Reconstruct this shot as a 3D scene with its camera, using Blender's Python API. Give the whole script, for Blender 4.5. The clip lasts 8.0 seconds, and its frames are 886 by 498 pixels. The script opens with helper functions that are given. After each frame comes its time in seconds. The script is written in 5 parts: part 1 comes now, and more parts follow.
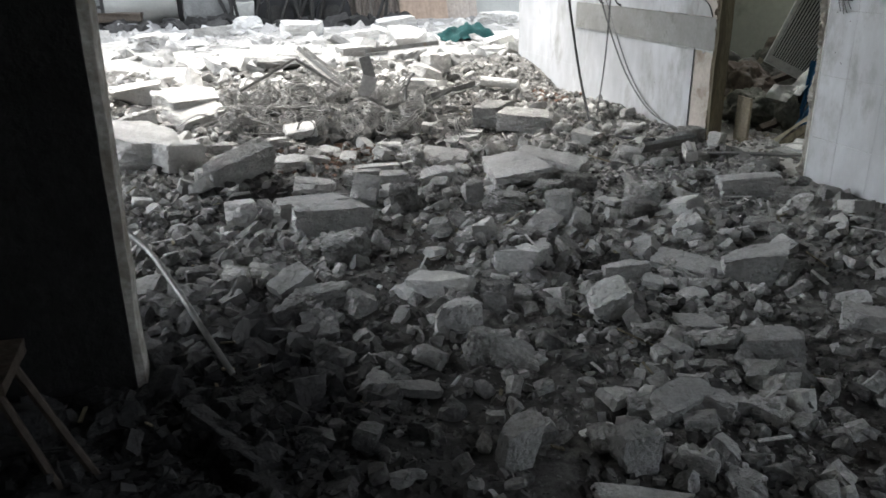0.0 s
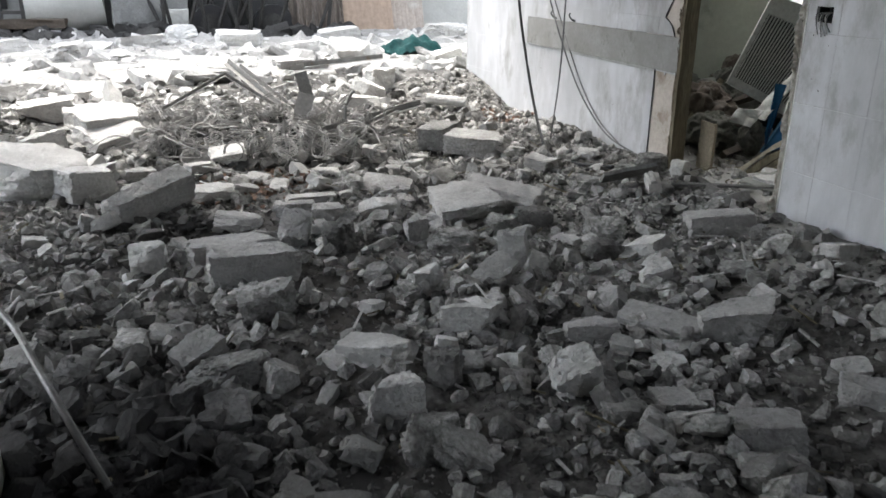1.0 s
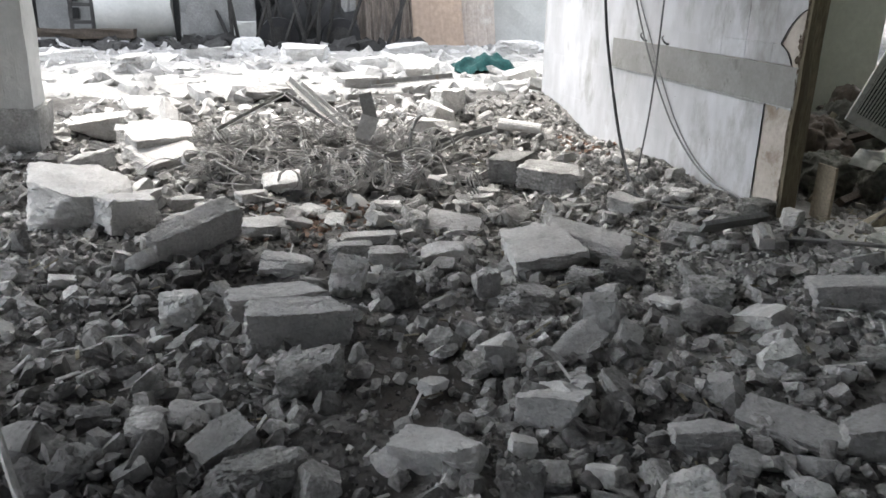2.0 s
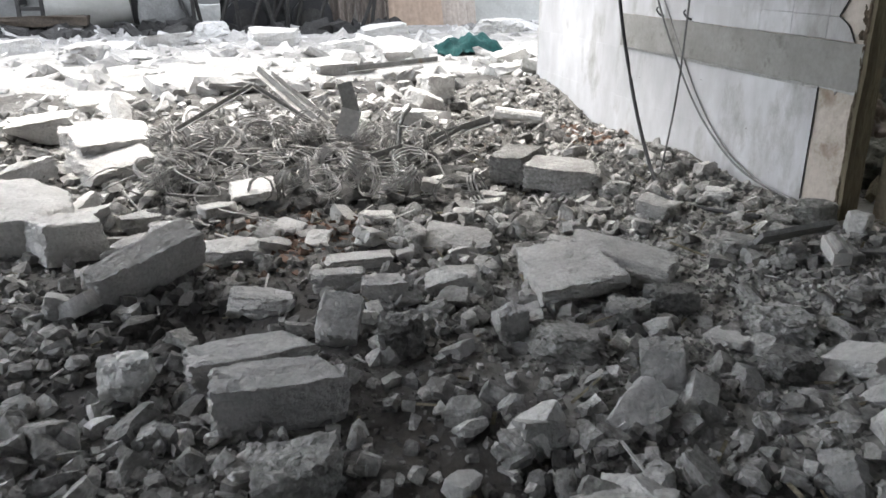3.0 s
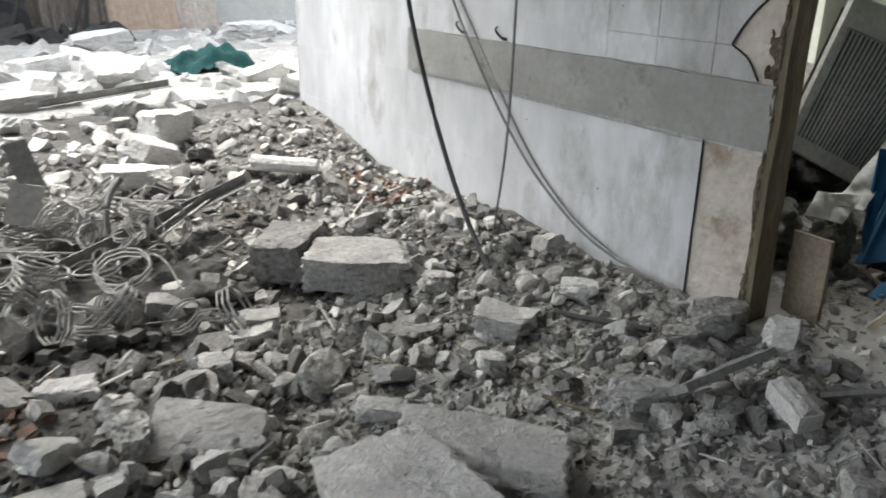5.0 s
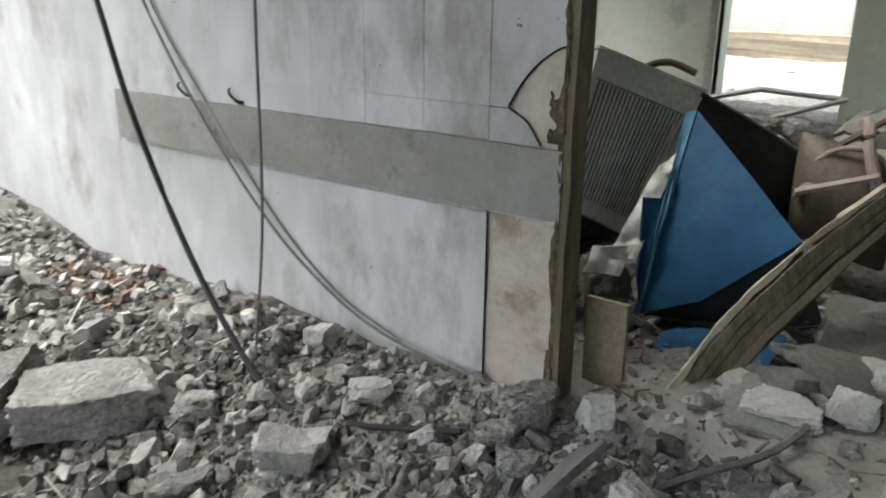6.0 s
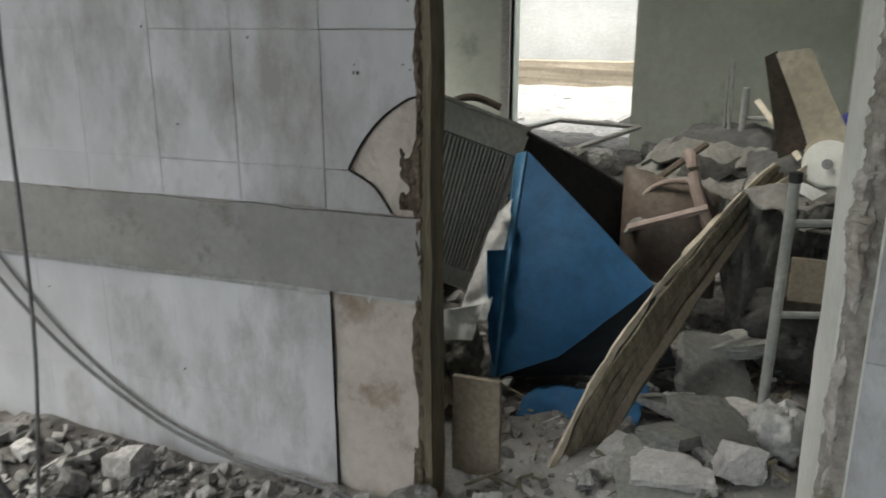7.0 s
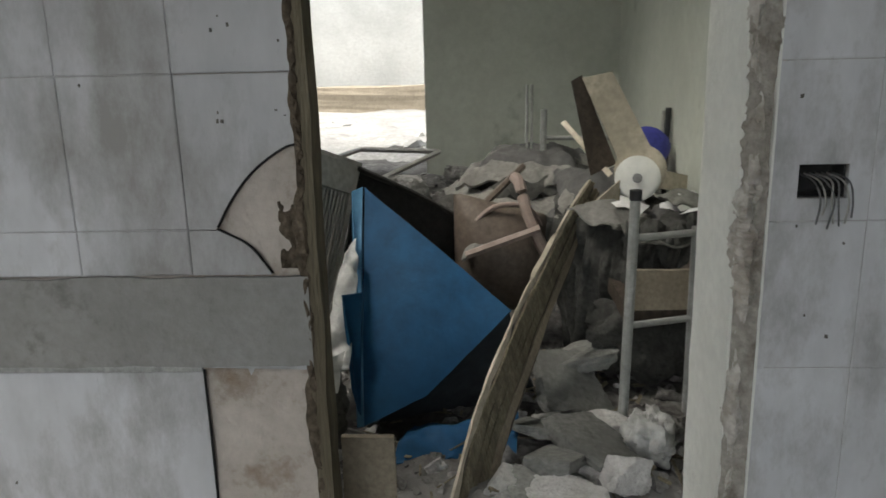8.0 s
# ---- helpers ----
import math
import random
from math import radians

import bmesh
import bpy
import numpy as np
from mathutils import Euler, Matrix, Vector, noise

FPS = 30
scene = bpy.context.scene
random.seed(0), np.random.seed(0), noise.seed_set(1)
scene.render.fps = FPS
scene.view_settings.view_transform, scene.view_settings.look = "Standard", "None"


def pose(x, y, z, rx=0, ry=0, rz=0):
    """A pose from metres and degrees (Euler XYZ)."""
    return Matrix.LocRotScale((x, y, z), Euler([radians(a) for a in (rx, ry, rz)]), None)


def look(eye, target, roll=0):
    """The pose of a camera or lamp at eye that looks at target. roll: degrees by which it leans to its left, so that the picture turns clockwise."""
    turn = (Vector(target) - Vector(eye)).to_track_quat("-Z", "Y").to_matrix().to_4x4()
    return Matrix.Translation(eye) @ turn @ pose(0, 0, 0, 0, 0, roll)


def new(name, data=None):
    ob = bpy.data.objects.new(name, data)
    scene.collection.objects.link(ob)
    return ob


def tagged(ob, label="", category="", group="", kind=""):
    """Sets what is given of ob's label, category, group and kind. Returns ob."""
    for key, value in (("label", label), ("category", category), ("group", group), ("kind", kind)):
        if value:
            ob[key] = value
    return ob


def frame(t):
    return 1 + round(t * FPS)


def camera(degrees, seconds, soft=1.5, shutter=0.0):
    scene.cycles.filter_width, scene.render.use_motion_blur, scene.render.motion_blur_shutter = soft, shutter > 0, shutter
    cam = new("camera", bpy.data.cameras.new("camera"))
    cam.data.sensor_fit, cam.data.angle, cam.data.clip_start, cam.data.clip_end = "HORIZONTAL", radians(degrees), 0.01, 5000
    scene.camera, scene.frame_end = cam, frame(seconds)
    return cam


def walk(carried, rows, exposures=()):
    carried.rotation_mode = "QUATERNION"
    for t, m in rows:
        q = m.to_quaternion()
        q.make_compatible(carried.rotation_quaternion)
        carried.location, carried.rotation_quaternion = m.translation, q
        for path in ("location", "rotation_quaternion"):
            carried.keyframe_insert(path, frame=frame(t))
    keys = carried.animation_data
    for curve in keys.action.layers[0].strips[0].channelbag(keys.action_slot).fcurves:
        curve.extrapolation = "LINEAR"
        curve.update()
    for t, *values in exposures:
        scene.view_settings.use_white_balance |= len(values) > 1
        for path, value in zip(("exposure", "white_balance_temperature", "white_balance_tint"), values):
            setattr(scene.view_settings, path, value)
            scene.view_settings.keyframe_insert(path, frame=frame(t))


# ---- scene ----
cam = camera(58.8, 8.0, soft=1.6, shutter=0.25)
PATH = [
    (0, (0.481, -0.344, 1.397), (0.949, 1.475, 0.707), -0.4),
    (0.5, (0.555, -0.146, 1.375), (1.108, 1.648, 0.685), -0.2),
    (1, (0.654, 0.142, 1.403), (1.248, 1.931, 0.733), 0.7),
    (1.5, (0.727, 0.408, 1.401), (1.234, 2.236, 0.769), 1.3),
    (1.7, (0.748, 0.508, 1.411), (1.192, 2.353, 0.78), 1.6),
    (2.8, (0.779, 1.278, 1.378), (1.276, 3.091, 0.697), 0.4),
    (3, (0.805, 1.408, 1.368), (1.309, 3.218, 0.68), 0.3),
    (3.5, (0.911, 1.757, 1.373), (1.429, 3.562, 0.684), 0.7),
    (4, (0.999, 2.137, 1.373), (1.622, 3.916, 0.705), 0.9),
    (4.2, (1.04, 2.302, 1.387), (1.746, 4.048, 0.716), 0.7),
    (5.3, (1.435, 2.942, 1.414), (2.577, 4.42, 0.7), 0.7),
    (5.5, (1.484, 3.013, 1.426), (2.72, 4.414, 0.713), 0.6),
    (6, (1.534, 3.271, 1.463), (3.066, 4.397, 0.842), 0.7),
    (6.5, (1.612, 3.477, 1.481), (3.289, 4.381, 0.87), 0.1),
    (7, (1.805, 3.628, 1.487), (3.612, 4.286, 0.937), -0.0),
    (7.5, (1.867, 3.729, 1.507), (3.762, 4.121, 1.001), -0.0),
    (8, (1.87, 3.939, 1.519), (3.804, 4.023, 1.019), -1.4),
]
EXPOSURES = [(0, 2.9, 6500, 7), (1.7, 2.85, 6500, 9), (3.2, 2.85, 6500, 9), (4.2, 2.75, 6550, 8), (5.5, 2.72, 6550, 6), (6.5, 2.5, 6650, 6), (8, 2.25, 6750, 7)]
walk(cam, [(t, look(eye, target, roll)) for t, eye, target, roll in PATH], EXPOSURES)

# ---- light: bright hazy sky outside, nothing lit inside ----
SUN_EL, SUN_AZ = 58.0, 340.0          # azimuth clockwise from +y
world = bpy.data.worlds.new("sky")
scene.world = world
world.use_nodes = True
wn, wl = world.node_tree.nodes, world.node_tree.links
sky = wn.new("ShaderNodeTexSky")
sky.sky_type, sky.sun_disc = "NISHITA", False
sky.sun_elevation, sky.sun_rotation = radians(SUN_EL), radians(SUN_AZ)
sky.air_density, sky.dust_density = 1.0, 3.0
haze = wn.new("ShaderNodeHueSaturation")
haze.inputs["Saturation"].default_value = 0.35
wl.new(sky.outputs[0], haze.inputs["Color"])
wl.new(haze.outputs[0], wn["Background"].inputs[0])
wn["Background"].inputs[1].default_value = 0.15
sun = new("sun", bpy.data.lights.new("sun", "SUN"))
sun.data.energy, sun.data.angle, sun.data.color = 1.0, radians(30), (1.0, 0.96, 0.9)
az, el = radians(SUN_AZ), radians(SUN_EL)
sun.matrix_world = look((0, 0, 20), (-math.sin(az) * math.cos(el), -math.cos(az) * math.cos(el), 20 - math.sin(el)))


# ---- materials ----
def mat(name, col, col2=None, rough=0.85, scale=3.0, fine=40.0, bump=0.3, bump_scale=60.0, metal=0.0,
        island=0.0, objrand=0.0, stain=None, stain_scale=1.2, stain_at=0.55, spec=0.3, streak=(1, 1, 1), burnt=None, dusty=None, wet_shade=None, ash=None, grain=1.0):
    """Two scales of colour variation, stains with a shape of their own and fine relief."""
    m = bpy.data.materials.new(name)
    m.use_nodes = True
    n, l = m.node_tree.nodes, m.node_tree.links
    b = n["Principled BSDF"]
    b.inputs["Roughness"].default_value, b.inputs["Metallic"].default_value = rough, metal
    b.inputs["Specular IOR Level"].default_value = spec
    co = n.new("ShaderNodeNewGeometry")
    mp = n.new("ShaderNodeMapping")
    mp.inputs["Scale"].default_value = streak
    l.new(co.outputs["Position"], mp.inputs[0])
    col2 = col2 or tuple(c * 0.7 for c in col)

    def tex(s, detail=6.0, r=0.6):
        t = n.new("ShaderNodeTexNoise")
        t.inputs["Scale"].default_value, t.inputs["Detail"].default_value, t.inputs["Roughness"].default_value = s, detail, r
        l.new(mp.outputs[0], t.inputs["Vector"])
        return t

    def mix(fac, a, c, kind="MIX"):
        x = n.new("ShaderNodeMix")
        x.data_type, x.blend_type = "RGBA", kind
        for sock, v in ((x.inputs[0], fac), (x.inputs[6], a), (x.inputs[7], c)):
            if hasattr(v, "is_linked"):
                l.new(v, sock)
            else:
                sock.default_value = v if not isinstance(v, tuple) else (*v, 1)
        return x.outputs[2]

    def ramp(src, lo, hi):
        r = n.new("ShaderNodeMapRange")
        r.inputs[1].default_value, r.inputs[2].default_value = lo, hi
        l.new(src, r.inputs[0])
        return r.outputs[0]

    big, small = tex(scale), tex(fine, 4.0)
    c = mix(ramp(big.outputs[0], 0.35, 0.65), col, col2)
    c = mix(ramp(small.outputs[0], 0.35, 0.35 + 0.4 / grain), c, tuple(v * 0.78 for v in col2))
    if stain:
        st = tex(stain_scale, 8.0, 0.7)
        c = mix(ramp(st.outputs[0], stain_at, stain_at + 0.15), c, stain)
    # burnt: charring near black, with the unlit corner's shade put into it
    for patch, tone in ((dusty, (0.36, 0.35, 0.33)), (wet_shade, (0.05, 0.047, 0.045)), (ash, (0.07, 0.068, 0.066)), (burnt, (0.035, 0.034, 0.034))):
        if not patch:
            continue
        # a patch with a ragged rim: centre x, y, radius
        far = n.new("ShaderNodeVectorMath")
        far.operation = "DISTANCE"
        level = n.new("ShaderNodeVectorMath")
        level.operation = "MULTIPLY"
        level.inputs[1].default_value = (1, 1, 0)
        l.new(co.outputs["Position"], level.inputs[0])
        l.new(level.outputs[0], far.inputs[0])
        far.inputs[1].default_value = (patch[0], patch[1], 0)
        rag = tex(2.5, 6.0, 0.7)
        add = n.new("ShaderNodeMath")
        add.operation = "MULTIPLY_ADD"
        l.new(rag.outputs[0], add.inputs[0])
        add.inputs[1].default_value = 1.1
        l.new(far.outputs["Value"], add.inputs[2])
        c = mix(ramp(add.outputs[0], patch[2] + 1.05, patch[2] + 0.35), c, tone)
    if island or objrand:
        src = n.new("ShaderNodeNewGeometry").outputs["Random Per Island"] if island else n.new("ShaderNodeObjectInfo").outputs["Random"]
        hsv = n.new("ShaderNodeHueSaturation")
        amount = island or objrand
        r = n.new("ShaderNodeMapRange")
        r.inputs[3].default_value, r.inputs[4].default_value = 1 - amount, 1 + amount
        l.new(src, r.inputs[0])
        l.new(r.outputs[0], hsv.inputs["Value"])
        l.new(c, hsv.inputs["Color"])
        c = hsv.outputs[0]
    l.new(c, b.inputs["Base Color"])
    bt = tex(bump_scale, 5.0, 0.65)
    bp = n.new("ShaderNodeBump")
    bp.inputs["Strength"].default_value, bp.inputs["Distance"].default_value = bump, 0.014
    l.new(bt.outputs[0], bp.inputs["Height"])
    bp2 = n.new("ShaderNodeBump")
    bp2.inputs["Strength"].default_value, bp2.inputs["Distance"].default_value = bump * 0.7, 0.03
    l.new(tex(bump_scale * 0.28, 4.0, 0.6).outputs[0], bp2.inputs["Height"])
    l.new(bp.outputs[0], bp2.inputs["Normal"])
    l.new(bp2.outputs[0], b.inputs["Normal"])
    rr = n.new("ShaderNodeMapRange")
    rr.inputs[3].default_value, rr.inputs[4].default_value = max(rough - 0.12, 0.05), min(rough + 0.1, 1)
    l.new(big.outputs[0], rr.inputs[0])
    l.new(rr.outputs[0], b.inputs["Roughness"])
    return m


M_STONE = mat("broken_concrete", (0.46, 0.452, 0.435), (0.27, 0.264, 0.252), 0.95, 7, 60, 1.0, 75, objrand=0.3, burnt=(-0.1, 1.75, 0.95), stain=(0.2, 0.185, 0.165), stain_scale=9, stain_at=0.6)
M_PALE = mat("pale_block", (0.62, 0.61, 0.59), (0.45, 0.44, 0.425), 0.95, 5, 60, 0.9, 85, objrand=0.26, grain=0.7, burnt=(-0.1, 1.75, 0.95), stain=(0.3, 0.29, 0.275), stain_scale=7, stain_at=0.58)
# patch at 0.6, 4.25: wet earth plus the tilted block's shade, painted in
M_RUBBLE = mat("rubble_pieces", (0.46, 0.45, 0.434), (0.21, 0.204, 0.194), 0.95, 9, 70, 0.6, 90, island=0.6, burnt=(-0.1, 1.75, 0.95), wet_shade=(0.6, 4.25, 0.2), ash=(1.25, 6.0, 0.6))
M_GRAVEL = mat("rubble_bits", (0.28, 0.272, 0.26), (0.085, 0.082, 0.078), 0.95, 2, 60, 0.4, 90, island=0.6, burnt=(-0.1, 1.75, 0.95), wet_shade=(0.6, 4.25, 0.22), ash=(1.25, 6.0, 0.7), dusty=(2.9, 3.8, 0.9))
M_DUST = mat("dust_ground", (0.2, 0.193, 0.182), (0.045, 0.042, 0.039), 0.98, 1.6, 25, 0.9, 35, stain=(0.07, 0.058, 0.048), stain_scale=1.1, stain_at=0.55, burnt=(-0.1, 1.75, 0.95), dusty=(2.9, 3.8, 0.95), wet_shade=(0.6, 4.25, 0.4), ash=(1.25, 6.0, 0.8))
# rubble and dust for the open, paled so the colour carries the daylight
M_FAR = mat("sun_paled_rubble", (0.5, 0.49, 0.475), (0.36, 0.352, 0.34), 0.95, 2, 30, 0.5, 40, island=0.4)
M_DRIFT = mat("daylit_plaster_drift", (0.4, 0.39, 0.375), (0.25, 0.243, 0.232), 0.95, 2.2, 30, 0.8, 30, stain=(0.15, 0.145, 0.138), stain_scale=3.5, stain_at=0.56)
M_TILE = mat("white_wall_tile", (0.615, 0.62, 0.64), (0.44, 0.442, 0.452), 0.55, 1.7, 9, 0.1, 30, objrand=0.03,
             stain=(0.29, 0.283, 0.27), stain_scale=2.4, stain_at=0.51, streak=(1, 1, 0.5), grain=0.5)
M_GROUT = mat("tile_grout", (0.52, 0.515, 0.5), None, 0.95, 6, 60, 0.3, 80)
M_CEMENT = mat("cement_band", (0.31, 0.305, 0.295), (0.24, 0.235, 0.225), 0.95, 3.5, 40, 0.2, 70, stain=(0.15, 0.145, 0.135), stain_at=0.57, stain_scale=5, grain=0.5)
M_BED = mat("mortar_bed", (0.54, 0.49, 0.44), (0.42, 0.375, 0.33), 0.95, 6, 40, 0.28, 60, stain=(0.27, 0.21, 0.16), stain_at=0.53, stain_scale=6, grain=0.4)
M_PLASTER = mat("wall_plaster", (0.55, 0.55, 0.53), (0.44, 0.44, 0.42), 0.9, 1.5, 25, 0.3, 40, stain=(0.3, 0.29, 0.27), stain_at=0.62, grain=0.4)
M_GREEN = mat("pale_green_paint", (0.58, 0.605, 0.53), (0.47, 0.49, 0.425), 0.8, 1.2, 20, 0.2, 40, stain=(0.25, 0.25, 0.21), stain_at=0.62, stain_scale=1.8, grain=0.4)
# near black: the shade of unlit faces is put into this colour
M_UNLIT = mat("unlit_concrete", (0.022, 0.0215, 0.021), (0.014, 0.0136, 0.013), 0.95, 2, 25, 0.5, 40)
M_POST = mat("door_post_wood", (0.27, 0.235, 0.165), (0.13, 0.11, 0.075), 0.75, 5, 50, 0.5, 60, streak=(3, 3, 0.3))
M_WOOD = mat("raw_plank_wood", (0.3, 0.268, 0.19), (0.13, 0.112, 0.078), 0.8, 6, 40, 0.5, 50, streak=(4, 4, 0.5))
M_DARKWOOD = mat("dark_wood", (0.09, 0.07, 0.055), (0.05, 0.04, 0.03), 0.7, 5, 40, 0.4, 50)
M_BLUE = mat("blue_vinyl", (0.009, 0.086, 0.19), (0.008, 0.06, 0.14), 0.72, 2, 18, 0.12, 30, stain=(0.12, 0.13, 0.13), stain_at=0.63, stain_scale=1.9)
M_STEEL = mat("bare_steel", (0.3, 0.3, 0.3), (0.2, 0.2, 0.19), 0.5, 8, 50, 0.2, 60, metal=0.6, stain=(0.2, 0.13, 0.08), stain_at=0.6, stain_scale=6)
M_WIRE = mat("burnt_wire", (0.42, 0.41, 0.4), (0.27, 0.264, 0.255), 0.8, 8, 50, 0.3, 60, metal=0.3)
M_CABLE = mat("black_cable", (0.035, 0.035, 0.038), None, 0.6, 8, 60, 0.1, 60)
M_GREYCABLE = mat("grey_cable", (0.2, 0.2, 0.2), None, 0.7, 8, 60, 0.1, 60)
M_SLATE = mat("dark_slate", (0.26, 0.26, 0.255), (0.19, 0.19, 0.185), 0.85, 6, 50, 0.4, 60)
M_TEAL = mat("teal_cloth", (0.008, 0.07, 0.068), (0.005, 0.04, 0.04), 0.9, 5, 40, 0.4, 60)
M_CLOTH = mat("dusty_cloth", (0.19, 0.19, 0.17), (0.12, 0.12, 0.105), 0.95, 4, 40, 0.4, 70)
M_WHITECLOTH = mat("white_cloth", (0.86, 0.86, 0.85), (0.76, 0.76, 0.75), 0.9, 5, 40, 0.3, 60)
M_PANEL = mat("grey_enamel", (0.66, 0.66, 0.645), (0.52, 0.52, 0.51), 0.6, 4, 40, 0.15, 60)
# near black: shade of recesses put into colour; also for truly black casings
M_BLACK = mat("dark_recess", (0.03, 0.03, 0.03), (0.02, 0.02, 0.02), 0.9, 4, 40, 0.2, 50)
M_BROWN = mat("brown_plastic", (0.15, 0.12, 0.095), (0.1, 0.08, 0.065), 0.6, 4, 40, 0.15, 50)
M_BOARD = mat("chipboard", (0.34, 0.29, 0.22), (0.26, 0.22, 0.165), 0.85, 8, 60, 0.3, 80)
M_FAN = mat("cream_enamel", (0.6, 0.54, 0.43), (0.42, 0.375, 0.29), 0.5, 4, 30, 0.1, 50)
M_VIOLET = mat("violet_blue_plastic", (0.06, 0.07, 0.36), None, 0.45, 4, 40, 0.1, 50)
M_FRAME = mat("aluminium_frame", (0.5, 0.49, 0.46), (0.4, 0.39, 0.36), 0.45, 5, 40, 0.1, 50, metal=0.4)
M_REVEAL = mat("whitish_reveal", (0.8, 0.805, 0.76), (0.7, 0.705, 0.66), 0.8, 3, 30, 0.3, 50, stain=(0.4, 0.37, 0.32), stain_at=0.62, stain_scale=5, grain=0.4)
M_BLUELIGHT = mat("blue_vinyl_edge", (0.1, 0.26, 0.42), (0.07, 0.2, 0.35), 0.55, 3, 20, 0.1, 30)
M_ARM = mat("pinkish_plastic", (0.36, 0.28, 0.25), (0.28, 0.22, 0.19), 0.6, 4, 30, 0.1, 50)
M_BRICK = mat("crumbled_brick", (0.24, 0.155, 0.115), (0.13, 0.085, 0.065), 0.95, 3, 40, 0.4, 60, island=0.35)
M_PINK = mat("tan_plywood", (0.46, 0.35, 0.27), (0.38, 0.29, 0.23), 0.9, 1.2, 15, 0.3, 30, stain=(0.3, 0.27, 0.25), stain_at=0.6, stain_scale=1.5)
M_RAGGED = mat("ragged_sheet", (0.26, 0.22, 0.19), (0.09, 0.075, 0.065), 0.9, 3, 30, 0.4, 40, streak=(3, 3, 0.3), stain=(0.4, 0.38, 0.36), stain_at=0.58, stain_scale=4)
M_PLYPALE = mat("pale_plywood", (0.5, 0.43, 0.38), (0.4, 0.35, 0.31), 0.85, 2, 20, 0.2, 30, stain=(0.58, 0.56, 0.53), stain_at=0.55, stain_scale=2)
M_TORN = mat("torn_plaster", (0.7, 0.69, 0.65), (0.36, 0.32, 0.27), 0.95, 9, 30, 0.45, 60, stain=(0.12, 0.09, 0.065), stain_at=0.63, stain_scale=7)
M_RAW = mat("raw_cement", (0.46, 0.43, 0.385), (0.3, 0.275, 0.24), 0.95, 9, 50, 0.7, 60, stain=(0.1, 0.08, 0.06), stain_at=0.54, stain_scale=9)
M_CRUST = mat("brown_crust", (0.2, 0.16, 0.115), (0.07, 0.055, 0.04), 0.95, 14, 60, 0.8, 70)
# darker copy of the blue vinyl that holds the fold's shade
M_MATSHADE = mat("shaded_vinyl_underside", (0.045, 0.052, 0.058), (0.025, 0.03, 0.035), 0.7, 3, 20, 0.2, 30)
M_DRAPE = mat("dark_blanket", (0.085, 0.085, 0.078), (0.04, 0.04, 0.037), 0.95, 6, 50, 0.5, 80)
M_SHADEBACK = mat("panel_backing", (0.12, 0.12, 0.118), (0.09, 0.09, 0.088), 0.8, 4, 40, 0.1, 50)
M_CHAR = mat("charred_rubble", (0.06, 0.058, 0.056), (0.03, 0.029, 0.028), 0.9, 3, 30, 0.5, 40, island=0.4)
M_ASHCLOTH = mat("burnt_cloth", (0.1, 0.098, 0.095), (0.045, 0.044, 0.042), 0.95, 6, 50, 0.6, 80, stain=(0.2, 0.195, 0.19), stain_at=0.6, stain_scale=5)
M_GREYSLAB = mat("grey_green_slab", (0.27, 0.275, 0.255), (0.18, 0.183, 0.17), 0.95, 5, 50, 0.5, 70, objrand=0.3)
M_BAG = mat("dusty_plastic_film", (0.48, 0.48, 0.46), (0.36, 0.36, 0.345), 0.4, 6, 40, 0.2, 60)
M_BEDPAINT = mat("grey_bed_paint", (0.36, 0.365, 0.35), (0.27, 0.272, 0.26), 0.5, 6, 40, 0.15, 60, stain=(0.18, 0.15, 0.12), stain_at=0.62, stain_scale=8)
M_CHIP = mat("chipped_glaze", (0.2, 0.185, 0.165), (0.12, 0.11, 0.1), 0.95, 20, 80, 0.4, 90)
M_DUSTCLOTH = mat("pale_dusty_cloth", (0.27, 0.265, 0.245), (0.19, 0.185, 0.17), 0.95, 5, 40, 0.4, 70)
M_ROOF = mat("ceiling_plaster", (0.46, 0.46, 0.445), (0.36, 0.36, 0.35), 0.95, 1, 20, 0.3, 30)


# ---- helpers of this place ----
rng = random.Random(7)


def smooth(a, b, v):
    t = min(1.0, max(0.0, (v - a) / (b - a)))
    return t * t * (3 - 2 * t)


def ground_z(x, y):
    """Height of the trodden rubble surface."""
    if x > 3.6 and y < 8.1:
        return 0.24 + 0.42 * smooth(4.9, 6.4, x)
    return (0.09 + 0.15 * smooth(2.4, 3.5, x) * (1 - smooth(5.5, 7, y)) + 0.25 * smooth(5, 9, y)
            + 0.12 * math.exp(-((x - 3.3) ** 2 + (y - 7.8) ** 2) / 0.35) - 0.07 * math.exp(-((x - 0.62) ** 2 + (y - 4.15) ** 2) / 0.06))


def surface_z(x, y):
    """Height of the dust with its small humps and hollows."""
    p = Vector((x, y, 0))
    return ground_z(x, y) + 0.035 * noise.noise(p * 1.7) + 0.025 * noise.noise(p * 5.1) + 0.016 * noise.noise(p * 13) + 0.011 * noise.noise(p * 27)


def part(name, bm, material, parent=None, label="", smooth_angle=None):
    """Links a bmesh as one mesh object under a thing or a part."""
    me = bpy.data.meshes.new(name)
    bm.normal_update()
    bm.to_mesh(me)
    bm.free()
    me.materials.append(material)
    if smooth_angle:
        me.shade_smooth()
        me.set_sharp_from_angle(angle=radians(smooth_angle))
    ob = new(name, me)
    if parent:
        ob.parent = parent
    if label:
        ob["label"] = label
    return ob


def thing(name, label, category, m=None, group="", kind=""):
    """An empty at the base of a thing, to which its parts belong."""
    ob = new(name)
    ob.empty_display_size = 0.1
    if m is not None:
        ob.matrix_world = m
    return tagged(ob, label, category, group, kind)


